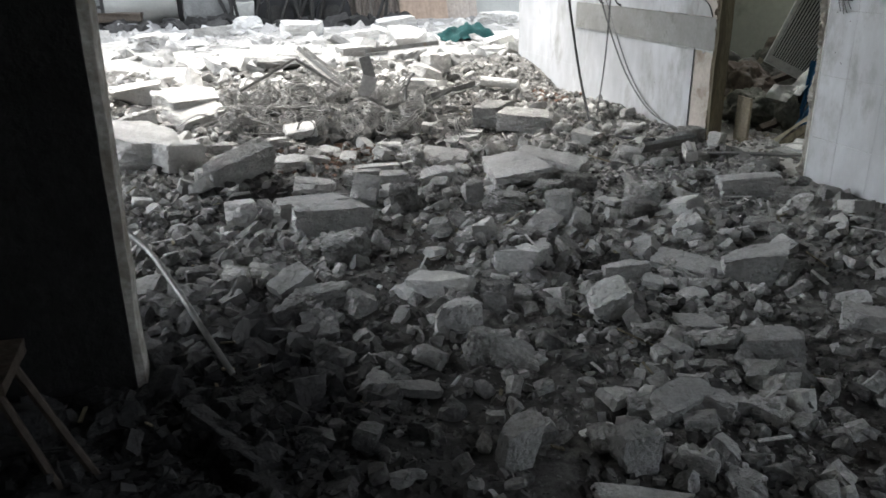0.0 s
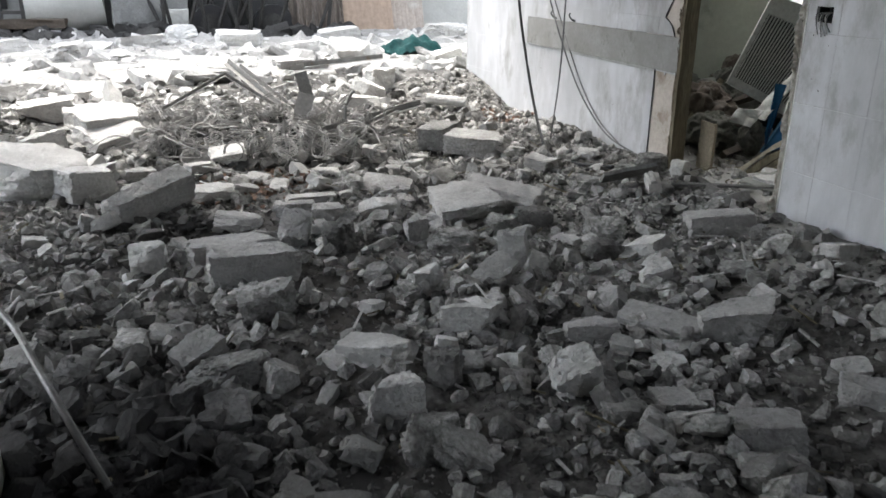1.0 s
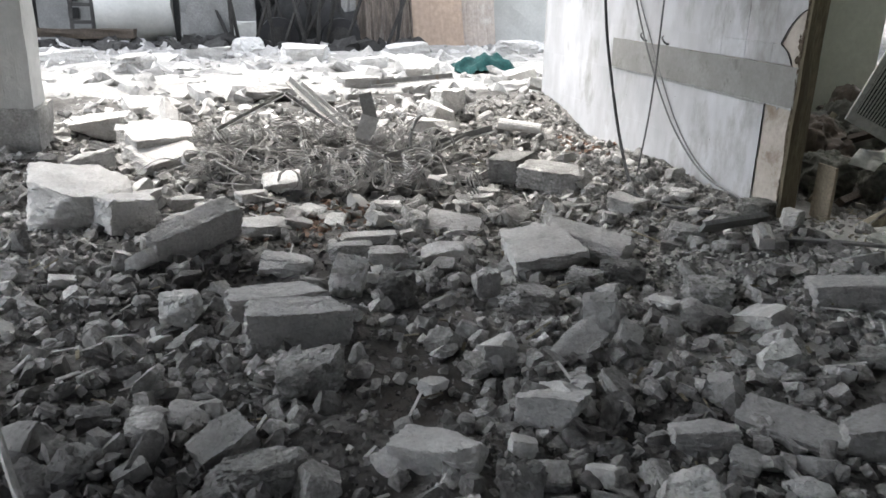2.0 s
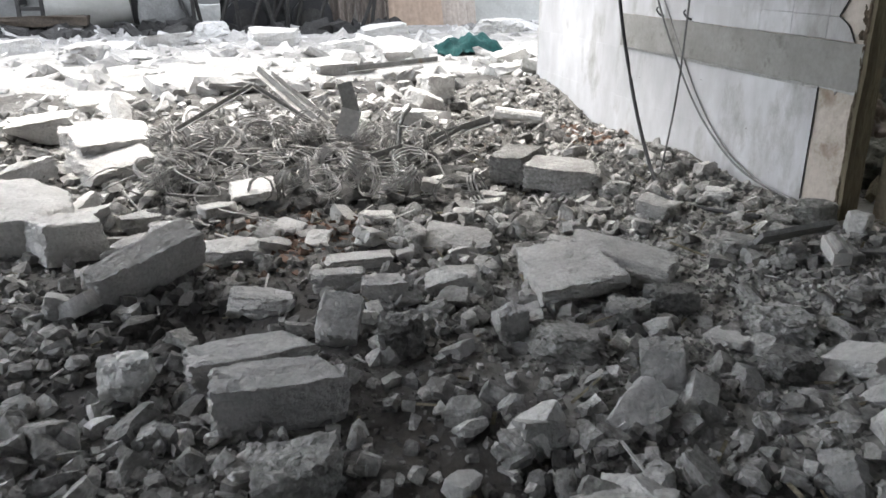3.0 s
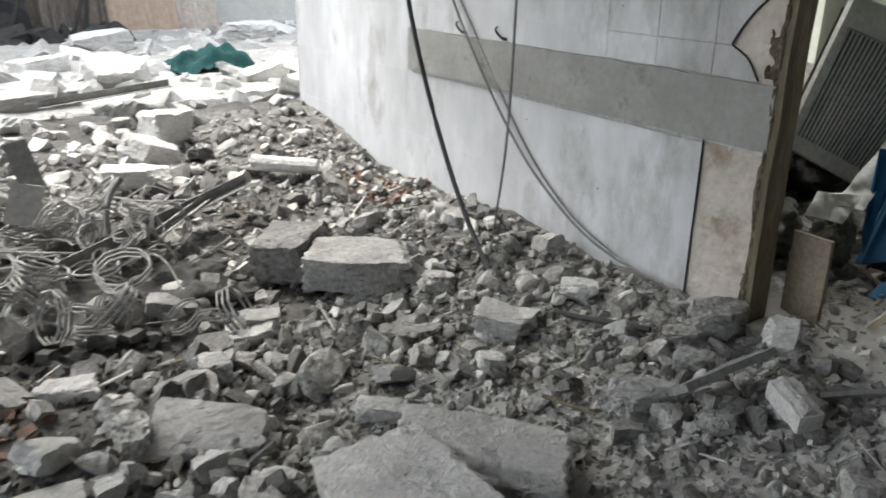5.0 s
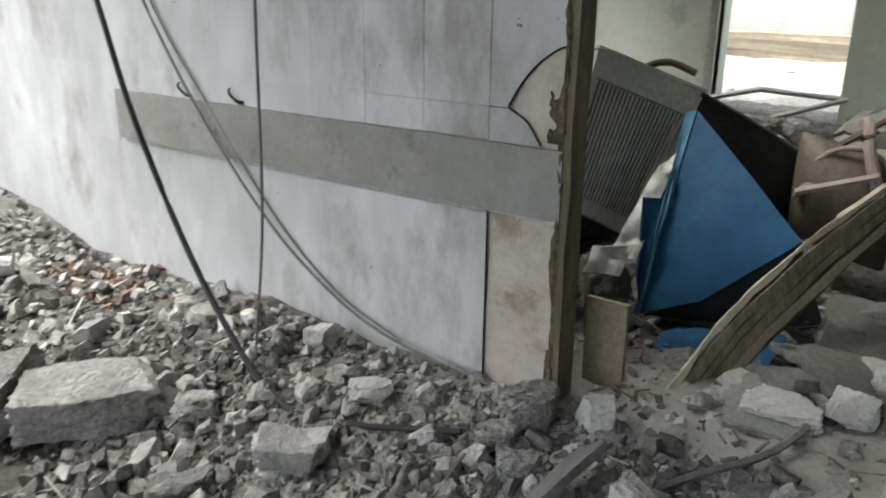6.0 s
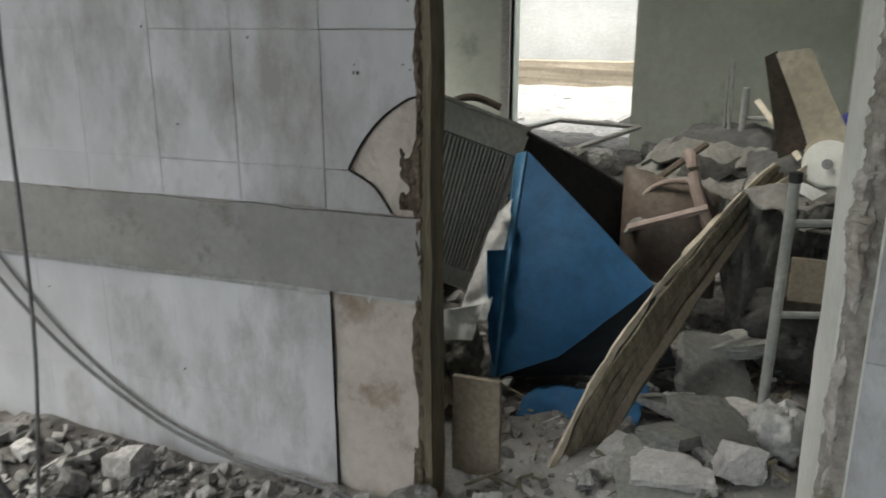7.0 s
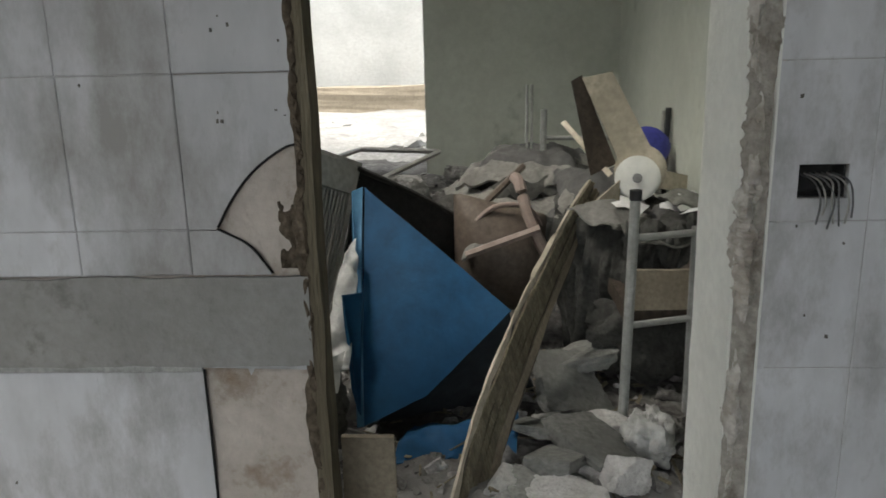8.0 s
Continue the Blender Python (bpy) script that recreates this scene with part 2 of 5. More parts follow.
def add_box(bm, x0, y0, z0, x1, y1, z1, m=None, bev=0.0):
    mm = Matrix.Translation(((x0 + x1) / 2, (y0 + y1) / 2, (z0 + z1) / 2)) @ Matrix.Diagonal((abs(x1 - x0), abs(y1 - y0), abs(z1 - z0), 1))
    r = bmesh.ops.create_cube(bm, size=1, matrix=(m @ mm) if m is not None else mm)
    if bev:
        edges = list({e for v in r["verts"] for e in v.link_edges})
        bmesh.ops.bevel(bm, geom=edges, offset=bev, segments=2, affect="EDGES", profile=0.6)
    return bm


def box(x0, y0, z0, x1, y1, z1, m=None, bev=0.0):
    return add_box(bmesh.new(), x0, y0, z0, x1, y1, z1, m, bev)


def tube(points, radius, sides=8, taper=None, smooth_path=True):
    """A bmesh tube along a line of points."""
    pts = [Vector(p) for p in points]
    if smooth_path and len(pts) > 2:
        fine = []
        for i in range(len(pts) - 1):
            p0, p1, p2, p3 = pts[max(i - 1, 0)], pts[i], pts[i + 1], pts[min(i + 2, len(pts) - 1)]
            for k in range(6):
                t = k / 6
                fine.append(0.5 * ((2 * p1) + (p2 - p0) * t + (2 * p0 - 5 * p1 + 4 * p2 - p3) * t * t + (3 * p1 - p0 - 3 * p2 + p3) * t ** 3))
        pts = fine + [pts[-1]]
    bm = bmesh.new()
    rings = []
    up = Vector((0.12, 0.31, 1))
    for i, p in enumerate(pts):
        d = (pts[min(i + 1, len(pts) - 1)] - pts[max(i - 1, 0)]).normalized()
        a = d.cross(up if abs(d.dot(up.normalized())) < 0.95 else Vector((1, 0, 0))).normalized()
        b = d.cross(a)
        r = radius * (1 if taper is None else 1 + (taper - 1) * i / (len(pts) - 1))
        rings.append([bm.verts.new(p + (a * math.cos(k * math.tau / sides) + b * math.sin(k * math.tau / sides)) * r) for k in range(sides)])
    for r0, r1 in zip(rings, rings[1:]):
        for k in range(sides):
            bm.faces.new((r0[k], r0[(k + 1) % sides], r1[(k + 1) % sides], r1[k]))
    bm.faces.new(rings[0][::-1])
    bm.faces.new(rings[-1])
    return bm


def sheet(nu, nv, f, thick=0.0):
    """A bmesh grid from f(u, v), u and v from 0 to 1, with thickness."""
    bm = bmesh.new()
    pts = [[Vector(f(i / nu, j / nv)) for j in range(nv + 1)] for i in range(nu + 1)]
    g = [[bm.verts.new(p) for p in row] for row in pts]
    for i in range(nu):
        for j in range(nv):
            bm.faces.new((g[i][j], g[i + 1][j], g[i + 1][j + 1], g[i][j + 1]))
    if thick:
        def normal(i, j):
            a = pts[min(i + 1, nu)][j] - pts[max(i - 1, 0)][j]
            b = pts[i][min(j + 1, nv)] - pts[i][max(j - 1, 0)]
            return a.cross(b).normalized()
        h = [[bm.verts.new(pts[i][j] - normal(i, j) * thick) for j in range(nv + 1)] for i in range(nu + 1)]
        for i in range(nu):
            for j in range(nv):
                bm.faces.new((h[i][j], h[i][j + 1], h[i + 1][j + 1], h[i + 1][j]))
        rim = ([(i, 0) for i in range(nu)] + [(nu, j) for j in range(nv)] + [(i, nv) for i in range(nu, 0, -1)] + [(0, j) for j in range(nv, 0, -1)])
        for (a, b), (c, d) in zip(rim, rim[1:] + rim[:1]):
            bm.faces.new((g[c][d], g[a][b], h[a][b], h[c][d]))
    return bm


def prism(profile, x0, x1):
    """A slab between x0 and x1 whose outline in (y, z) is given."""
    bm = bmesh.new()
    a = [bm.verts.new((x0, y, z)) for y, z in profile]
    b = [bm.verts.new((x1, y, z)) for y, z in profile]
    bm.faces.new(a)
    bm.faces.new(b[::-1])
    for i in range(len(a)):
        j = (i + 1) % len(a)
        bm.faces.new((a[j], a[i], b[i], b[j]))
    bmesh.ops.recalc_face_normals(bm, faces=bm.faces[:])
    return bm


def stone_arrays(seed, cuts, n, rough, round_off=0.0):
    """A broken block within a unit cube: a fine box cut by planes and roughened. Vertices and quads."""
    r = random.Random(seed)
    index, verts, quads = {}, [], []

    def vid(i, j, k):
        if (i, j, k) not in index:
            index[(i, j, k)] = len(verts)
            verts.append((i / n - 0.5, j / n - 0.5, k / n - 0.5))
        return index[(i, j, k)]

    for a in range(n):
        for b in range(n):
            for s in (0, n):
                q = [(a, b), (a + 1, b), (a + 1, b + 1), (a, b + 1)]
                q = q if s else q[::-1]
                quads.append([vid(u, v, s) for u, v in q])
                quads.append([vid(s, u, v) for u, v in q])
                quads.append([vid(v, s, u) for u, v in q])
    v = np.array(verts)
    if round_off:
        v = v * (1 - round_off) + round_off * 0.56 * v / np.linalg.norm(v, axis=1)[:, None]
    for c in range(cuts):
        d = np.array([r.gauss(0, 1), r.gauss(0, 1), r.gauss(0, 0.8)])
        d /= np.linalg.norm(d)
        lim = (np.abs(d).sum() * 0.5) * r.uniform(0.48, 0.82)
        over = np.maximum(v @ d - lim, 0)
        v = v - over[:, None] * d
    v = wear(v, 0.04)
    off = Vector((seed * 3.1, seed * 1.7, seed * 0.9))
    out = []
    for p in v:
        q = Vector(p)
        k = noise.noise_vector(q * 2.1 + off) * rough * 0.5 + noise.noise_vector(q * 6.5 + off) * rough * 0.5 + noise.noise_vector(q * 16 + off) * rough * 0.75
        out.append(tuple(q + k))
    return np.array(out), np.array(quads)


def wear(v, amount):
    """Knocks the corners of a unit block off."""
    a = np.abs(v)
    over = np.maximum(np.sort(a, axis=1)[:, 1:].sum(axis=1) - (1 - amount), 0)
    return v * (1 - over * 0.55)[:, None]


def stone_mesh(name, seed, cuts, n, rough, material, round_off=0.0, angle=32):
    v, q = stone_arrays(seed, cuts, n, rough, round_off)
    me = bpy.data.meshes.new(name)
    me.from_pydata(v.tolist(), [], q.tolist())
    me.materials.append(material)
    me.shade_smooth()
    me.set_sharp_from_angle(angle=radians(angle))
    return me


# ---- structure ----
def structure(name, bm, material, label, category, smooth_angle=None):
    return tagged(part(name, bm, material, smooth_angle=smooth_angle), label, category, kind="structure")


WX, WB, WT = 3.53, 3.83, 3.585  # front and backs of the tiled wall
EAST_END = -0.3                # the wall stops here, unseen; the gap beyond is added for light
DOOR_L, DOOR_R = 4.31, 3.36    # sides of the doorway
WALL_END, ROOF = 8.1, 4.3


def ground():
    """One sheet: fine in the middle, wide at the rim."""
    def axis(lo, hi, step, far):
        inner = list(np.arange(lo, hi + 1e-6, step))
        return [lo - far, lo - far / 3, lo - far / 9, lo - 1.0] + inner + [hi + 1.0, hi + far / 9, hi + far / 3, hi + far]
    xs, ys = axis(-3.0, 7.6, 0.04, 300.0), axis(-1.2, 10.0, 0.04, 300.0)
    verts, faces = [], []
    for y in ys:
        for x in xs:
            z = surface_z(x, y) if -4.5 < x < 9 and -2.5 < y < 11.5 else ground_z(x, y)
            verts.append((x, y, z))
    w = len(xs)
    for j in range(len(ys) - 1):
        for i in range(w - 1):
            a = j * w + i
            faces.append((a, a + 1, a + w + 1, a + w))
    me = bpy.data.meshes.new("ground")
    me.from_pydata(verts, [], faces)
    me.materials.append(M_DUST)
    me.shade_smooth()
    return tagged(new("ground", me), "grey dust and crushed plaster over a floor", "ground", kind="structure")


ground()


def pale_drift(name, x0, x1, y0, y1, label):
    """Plaster dust in the open, paled for daylight, thinning out to nothing at its rim."""
    def f(u, v):
        x, y = x0 + (x1 - x0) * u, y0 + (y1 - y0) * v
        rim = min(u, 1 - u, v, 1 - v)
        p = Vector((x, y, 3))
        return (x, y, ground_z(x, y) + 0.05 + 0.05 * noise.noise(p * 1.1) + 0.03 * noise.noise(p * 4) - 0.22 * (1 - smooth(0.0, 0.09, rim)))
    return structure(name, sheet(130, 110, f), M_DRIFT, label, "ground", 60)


pale_drift("ground_street", -9.0, 9.5, 8.0, 17.0, "plaster dust and crushed rubble, daylight brightness put into its colour")
pale_drift("ground_yard", 7.55, 14.0, 1.0, 9.0, "plaster dust in a yard, daylight brightness put into its colour")

wall_east = thing("wall_east", "tiled interior wall with a broken doorway", "wall", kind="structure")
part("wall_core", box(WX + 0.012, DOOR_L, 0, WT, WALL_END, ROOF), M_BED, wall_east, "exposed beige mortar bed")
for y0, z0, y1, z1 in ((EAST_END, 0, 3.159, ROOF), (3.261, 0, DOOR_R, ROOF), (3.159, 0, 3.261, 1.189), (3.159, 1.261, 3.261, ROOF)):
    part("wall_core", box(WX + 0.012, y0, z0, WB, y1, z1), M_BED, wall_east, "exposed beige mortar bed")
part("lintel", box(WX + 0.002, DOOR_R, 2.2, WT - 0.002, DOOR_L, ROOF), M_PLASTER, wall_east)
part("plaster", box(WX, DOOR_L, 2.15, WX + 0.0125, WALL_END, ROOF), M_PLASTER, wall_east)
part("plaster", box(WX, EAST_END, 2.15, WX + 0.0125, DOOR_R, ROOF), M_PLASTER, wall_east)
part("grout", box(WX + 0.0012, 4.573, 0.0, WX + 0.013, WALL_END, 0.822), M_GROUT, wall_east)
part("grout", box(WX + 0.0012, 4.573, 1.037, WX + 0.013, WALL_END, 2.149), M_GROUT, wall_east)
part("grout", box(WX + 0.0012, 6.545, 0.823, WX + 0.013, WALL_END, 1.036), M_GROUT, wall_east)
part("grout", box(WX + 0.0012, DOOR_L, 1.477, WX + 0.013, 4.572, 2.149), M_GROUT, wall_east)
for y0, z0, y1, z1 in ((EAST_END, 0, 3.159, 2.149), (3.261, 0, 3.3, 2.149), (3.159, 0, 3.261, 1.189), (3.159, 1.261, 3.261, 2.149)):
    part("grout", box(WX + 0.0012, y0, z0, WX + 0.013, y1, z1), M_GROUT, wall_east)


def band():
    """Strip of grey cement trowelled into a chase across the tiles, with ragged edges."""
    def f(u, v):
        y = DOOR_L + u * (6.54 - DOOR_L)
        e = 0.008 * noise.noise(Vector((y * 5, v * 9, 2.2))) + 0.005 * noise.noise(Vector((y * 23, v * 9, 4.2)))
        z = 0.825 + 0.21 * v + (e if v in (0, 1) else 0)
        return (WX - 0.002 + 0.003 * noise.noise(Vector((y * 6, z * 14, 1))), y, z)
    part("cement_band", sheet(120, 12, f, 0.012), M_CEMENT, wall_east, "grey cement strip across the tiles", 50)


band()

structure("wall_entrance", box(WX, -4.0, 0, WB, -2.2, ROOF), M_PLASTER, "unseen plastered wall beyond the gap added for light", "wall")

# north, west and back of the place: unseen, set to shape the light
structure("wall_west", box(-9.0, -4.0, 0, -8.7, 2.1, ROOF), M_UNLIT, "unseen west wall, near black, placed to hold back light", "wall")
structure("wall_south", box(-9.0, -4.3, 0, 3.83, -4.0, ROOF), M_UNLIT, "unseen south wall, near black, placed to hold back light", "wall")
structure("ceiling", box(-9.0, -4.3, ROOF, 3.83, 2.3, ROOF + 0.25), M_ROOF, "bare concrete ceiling slab, unseen, edges set for the light", "ceiling")

structure("ceiling_front", box(-3.2, 2.3, ROOF, 3.62, 8.05, ROOF + 0.25), M_ROOF, "bare concrete ceiling slab, unseen, edges set for the light", "ceiling")
# the gap between these unseen slabs is added to light the room
structure("ceiling_room", box(3.62, 2.3, ROOF, 7.6, 5.48, ROOF + 0.25), M_ROOF, "unseen ceiling slab, cut back to let light into the room", "ceiling")
structure("ceiling_corner", box(5.75, 5.48, ROOF, 7.6, 6.7, ROOF + 0.25), M_ROOF, "unseen ceiling slab, cut back to let light into the room", "ceiling")

# the room behind the doorway
RB, RS, RN = 7.27, 2.97, 6.4
WIN0, WIN1, WINTOP = 4.27, 5.12, 2.15
room = thing("wall_room", "pale green painted room walls", "wall", kind="structure")
part("wall_back", box(RB, RS - 0.2, 0, RB + 0.25, WIN0, ROOF), M_GREEN, room)
part("wall_back", box(RB, WIN1, 0, RB + 0.25, RN + 0.2, ROOF), M_GREEN, room)
part("wall_back", box(RB + 0.002, WIN0, WINTOP, RB + 0.248, WIN1, ROOF), M_GREEN, room)
part("wall_back", box(RB + 0.002, WIN0, 0, RB + 0.248, WIN1, 0.3), M_GREEN, room)
part("wall_side", box(WB, RS - 0.2, 0, RB, RS, ROOF), M_GREEN, room)
part("wall_side", box(WT, RN, 0, 5.85, RN + 0.2, ROOF), M_GREEN, room)
part("wall_side", box(7.0, RN, 0, RB, RN + 0.2, ROOF), M_GREEN, room)
part("wall_side", box(5.85, RN + 0.002, 2.75, 7.0, RN + 0.198, ROOF), M_GREEN, room)
part("wall_face", box(WB, RS, 0, WB + 0.01, DOOR_R, ROOF), M_GREEN, room)
part("wall_face", box(WT, DOOR_L, 0, WT + 0.01, RN, ROOF), M_GREEN, room)

window = thing("window_1", "tall window opening with no glass left", "window", kind="structure")
part("window_frame", box(RB - 0.02, WIN1, 0.3, RB + 0.1, WIN1 + 0.06, WINTOP), M_FRAME, window)
part("window_frame", box(RB - 0.02, WIN0, WINTOP, RB + 0.1, WIN1 + 0.06, WINTOP + 0.05), M_FRAME, window)


# ---- columns ----
near_col = thing("column", "column with its shade painted near black and a pale plaster edge", "column")


def rough_box(x0, y0, z0, x1, y1, z1, cuts, amp, seed):
    bm = box(x0, y0, z0, x1, y1, z1)
    bmesh.ops.subdivide_edges(bm, edges=bm.edges[:], cuts=cuts, use_grid_fill=True)
    for v in bm.verts:
        p = v.co
        v.co = p + noise.noise_vector(Vector((p.x * 6 + seed, p.y * 6, p.z * 6))) * amp + noise.noise_vector(Vector((p.x * 17 + seed, p.y * 17, p.z * 17))) * amp * 0.5
    return bm


# front face painted near black for its shade, edge left pale
part("shaft", rough_box(-0.52, 2.1, 0, 0.07, 2.16, ROOF, 24, 0.006, 3), M_UNLIT, near_col)
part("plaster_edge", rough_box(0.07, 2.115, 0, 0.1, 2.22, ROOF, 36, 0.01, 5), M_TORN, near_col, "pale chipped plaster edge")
part("core", box(-0.5, 2.163, 0, 0.069, 2.28, ROOF), M_UNLIT, near_col)
structure("wall_middle", box(-8.7, 2.11, 0, -0.521, 2.28, ROOF), M_UNLIT, "wall with its deep shade painted near black", "wall")

far_col = thing("column", "grey plastered column, foot cracked and worn", "column")
part("shaft", rough_box(-1.1, 6.75, 0.5, -0.74, 7.1, ROOF, 20, 0.012, 9), M_PLASTER, far_col)
part("foot", rough_box(-1.13, 6.72, 0, -0.71, 7.13, 0.5, 14, 0.02, 11), M_STONE, far_col, "bare broken concrete foot")


# ---- loose rubble ----
POOL = {
    "slab": [stone_mesh("block", 100 + i, 4, 16, 0.045, M_PALE, 0.02, 24) for i in range(6)],
    "flat": [stone_mesh("flat_slab", 200 + i, 5, 15, 0.045, M_PALE, 0.02, 24) for i in range(5)],
    "beam": [stone_mesh("squared_block", 150 + i, 3, 18, 0.05, M_PALE, 0.0, 26) for i in range(4)],
    "chunk": [stone_mesh("chunk", 300 + i, 8, 14, 0.07, M_PALE, 0.04, 24) for i in range(7)],
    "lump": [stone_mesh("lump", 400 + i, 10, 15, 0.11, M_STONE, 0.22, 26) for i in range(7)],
}
WORDS = {"slab": ("concrete_block", "pale concrete building block lying in rubble", "block"),
         "flat": ("stone_slab", "flat broken slab of pale stone on rubble", "slab"),
         "beam": ("squared_block", "squared pale concrete block with chipped edges", "block"),
         "chunk": ("masonry_chunk", "angular chunk of pale broken masonry", "rubble chunk"),
         "lump": ("concrete_lump", "rough lump of broken grey concrete", "rubble chunk")}


def put(kind, x, y, w, d, h, turn, tilt=None, lift=0.0, material=None):
    name, label, category = WORDS[kind]
    ob = new(name, rng.choice(POOL[kind]))
    tx, ty = tilt or (rng.uniform(-7, 7), rng.uniform(-7, 7))
    ob.matrix_world = pose(x, y, ground_z(x, y) + h * 0.42 + lift, tx, ty, turn) @ Matrix.Diagonal((w * 1.06, d * 1.1, h * 1.12, 1))
    if material:
        ob.material_slots[0].link = "OBJECT"
        ob.material_slots[0].material = material
    return tagged(ob, label, category, "loose rubble blocks")


def slab(*a, **k): return put("slab", *a, **k)
def beam(*a, **k): return put("beam", *a, **k)
def flat(*a, **k): return put("flat", *a, **k)
def chunk(*a, **k): return put("chunk", *a, **k)
def lump(*a, **k): return put("lump", *a, **k)


flat(2.13, 4.18, 0.34, 0.36, 0.1, -7, tilt=(6, -9), lift=0.03)
beam(2.36, 4.21, 0.42, 0.2, 0.08, -42, tilt=(8, 6), lift=0.06)
beam(2.5, 5.78, 0.26, 0.27, 0.15, -42, tilt=(3, -2), lift=0.03, material=M_STONE)
beam(2.7, 5.55, 0.4, 0.27, 0.12, -40, tilt=(4, 4), lift=0.01, material=M_STONE)
beam(0.89, 3.5, 0.37, 0.17, 0.15, -3, tilt=(2, 3))
beam(0.82, 3.75, 0.38, 0.19, 0.12, 5, tilt=(-3, 2))
chunk(0.88, 4.30, 0.23, 0.15, 0.09, -12)
chunk(1.14, 3.99, 0.14, 0.2, 0.1, -16, tilt=(36, 8), lift=0.03)
flat(1.30, 4.68, 0.32, 0.13, 0.04, -3)
chunk(1.20, 4.45, 0.20, 0.12, 0.07, -4)
beam(1.36, 4.27, 0.17, 0.1, 0.09, -14)
flat(1.82, 4.78, 0.30, 0.19, 0.08, -27)
lump(1.32, 3.82, 0.15, 0.15, 0.13, -18)
chunk(1.72, 3.80, 0.10, 0.11, 0.14, -2)
lump(1.86, 3.65, 0.24, 0.16, 0.09, -21)
beam(2.06, 3.33, 0.125, 0.1, 0.17, -28, tilt=(8, -9))
lump(2.68, 3.56, 0.20, 0.15, 0.10, -38)
lump(2.50, 3.31, 0.18, 0.13, 0.09, -67)
flat(2.48, 3.58, 0.14, 0.11, 0.03, -65)
lump(2.41, 3.89, 0.19, 0.14, 0.10, -18)
lump(2.19, 3.82, 0.15, 0.12, 0.09, -44)
chunk(0.44, 3.76, 0.15, 0.15, 0.13, 0)
lump(2.91, 4.18, 0.18, 0.13, 0.08, -15)
slab(2.90, 4.79, 0.23, 0.12, 0.08, -33)
beam(0.08, 5.15, 0.32, 0.22, 0.17, 29)
chunk(0.34, 4.99, 0.24, 0.17, 0.09, 9)
slab(0.73, 5.48, 0.18, 0.13, 0.08, 20)
flat(0.89, 5.66, 0.27, 0.22, 0.11, -1)
chunk(0.34, 5.40, 0.18, 0.15, 0.09, 16)
chunk(0.49, 5.19, 0.15, 0.14, 0.10, -10)
flat(0.09, 6.59, 0.37, 0.34, 0.17, 20)
slab(0.77, 4.87, 0.26, 0.15, 0.08, 13)
chunk(1.96, 5.14, 0.11, 0.10, 0.07, -10)
lump(1.62, 4.84, 0.11, 0.15, 0.09, 5)
chunk(1.50, 5.23, 0.19, 0.12, 0.06, -8)
chunk(2.19, 5.35, 0.14, 0.12, 0.08, -7)
slab(1.23, 2.61, 0.25, 0.14, 0.07, -34)
chunk(1.20, 2.23, 0.16, 0.13, 0.11, -7)
lump(1.40, 2.38, 0.12, 0.11, 0.12, -40)
slab(1.65, 2.78, 0.21, 0.13, 0.10, -31)
chunk(2.04, 2.53, 0.18, 0.11, 0.08, -16)
chunk(1.81, 2.19, 0.18, 0.13, 0.14, -8)
flat(2.35, 2.53, 0.30, 0.15, 0.05, -48)
slab(2.58, 2.39, 0.26, 0.17, 0.14, -28)
slab(2.19, 1.74, 0.20, 0.14, 0.11, -29)
slab(2.66, 1.81, 0.18, 0.10, 0.07, -40)
chunk(1.60, 1.53, 0.10, 0.08, 0.06, -26)
chunk(1.79, 1.47, 0.14, 0.10, 0.08, -46)
chunk(1.94, 1.40, 0.12, 0.07, 0.05, -63)
chunk(1.44, 1.31, 0.11, 0.11, 0.12, 0)
slab(1.14, 1.40, 0.11, 0.10, 0.15, 4)
lump(1.87, 1.99, 0.13, 0.09, 0.06, -13)
lump(0.89, 3.13, 0.22, 0.19, 0.11, -8)
flat(3.11, 3.23, 0.29, 0.17, 0.10, -21)
lump(0.71, 2.60, 0.26, 0.12, 0.07, 7)
chunk(0.59, 2.47, 0.12, 0.09, 0.08, 17)
flat(0.95, 1.82, 0.14, 0.07, 0.03, -2)
lump(0.58, 1.60, 0.08, 0.06, 0.04, 18)
chunk(0.19, 1.61, 0.08, 0.05, 0.03, 3)
chunk(0.82, 1.37, 0.09, 0.06, 0.04, 4)
slab(-0.24, 5.45, 0.50, 0.56, 0.20, 12)
slab(0.02, 5.40, 0.35, 0.22, 0.13, -5)
lump(1.21, 1.99, 0.11, 0.11, 0.11, -20)
flat(2.08, 2.02, 0.15, 0.11, 0.03, -12)
slab(1.40, 1.14, 0.26, 0.06, 0.03, -13)
lump(3.20, 2.97, 0.15, 0.11, 0.07, -59)
lump(2.90, 4.20, 0.16, 0.12, 0.08, -46)
lump(2.90, 2.67, 0.09, 0.07, 0.06, -53)
chunk(2.91, 4.18, 0.17, 0.12, 0.10, -31)
lump(3.38, 4.30, 0.20, 0.12, 0.10, -33)
chunk(3.48, 4.13, 0.10, 0.09, 0.09, -64)
slab(2.88, 4.79, 0.20, 0.13, 0.09, -48)
slab(3.18, 3.87, 0.13, 0.11, 0.07, -3)
chunk(2.14, 5.30, 0.17, 0.13, 0.07, -10)
lump(2.62, 4.99, 0.19, 0.09, 0.05, -40)
chunk(1.93, 5.09, 0.11, 0.11, 0.08, -12)
chunk(2.30, 4.64, 0.14, 0.08, 0.05, -32)
lump(3.16, 4.21, 0.12, 0.08, 0.06, -62)
chunk(3.23, 4.80, 0.13, 0.09, 0.06, -47)
lump(2.88, 5.26, 0.14, 0.11, 0.06, -31)
lump(3.24, 4.33, 0.16, 0.09, 0.05, -42)
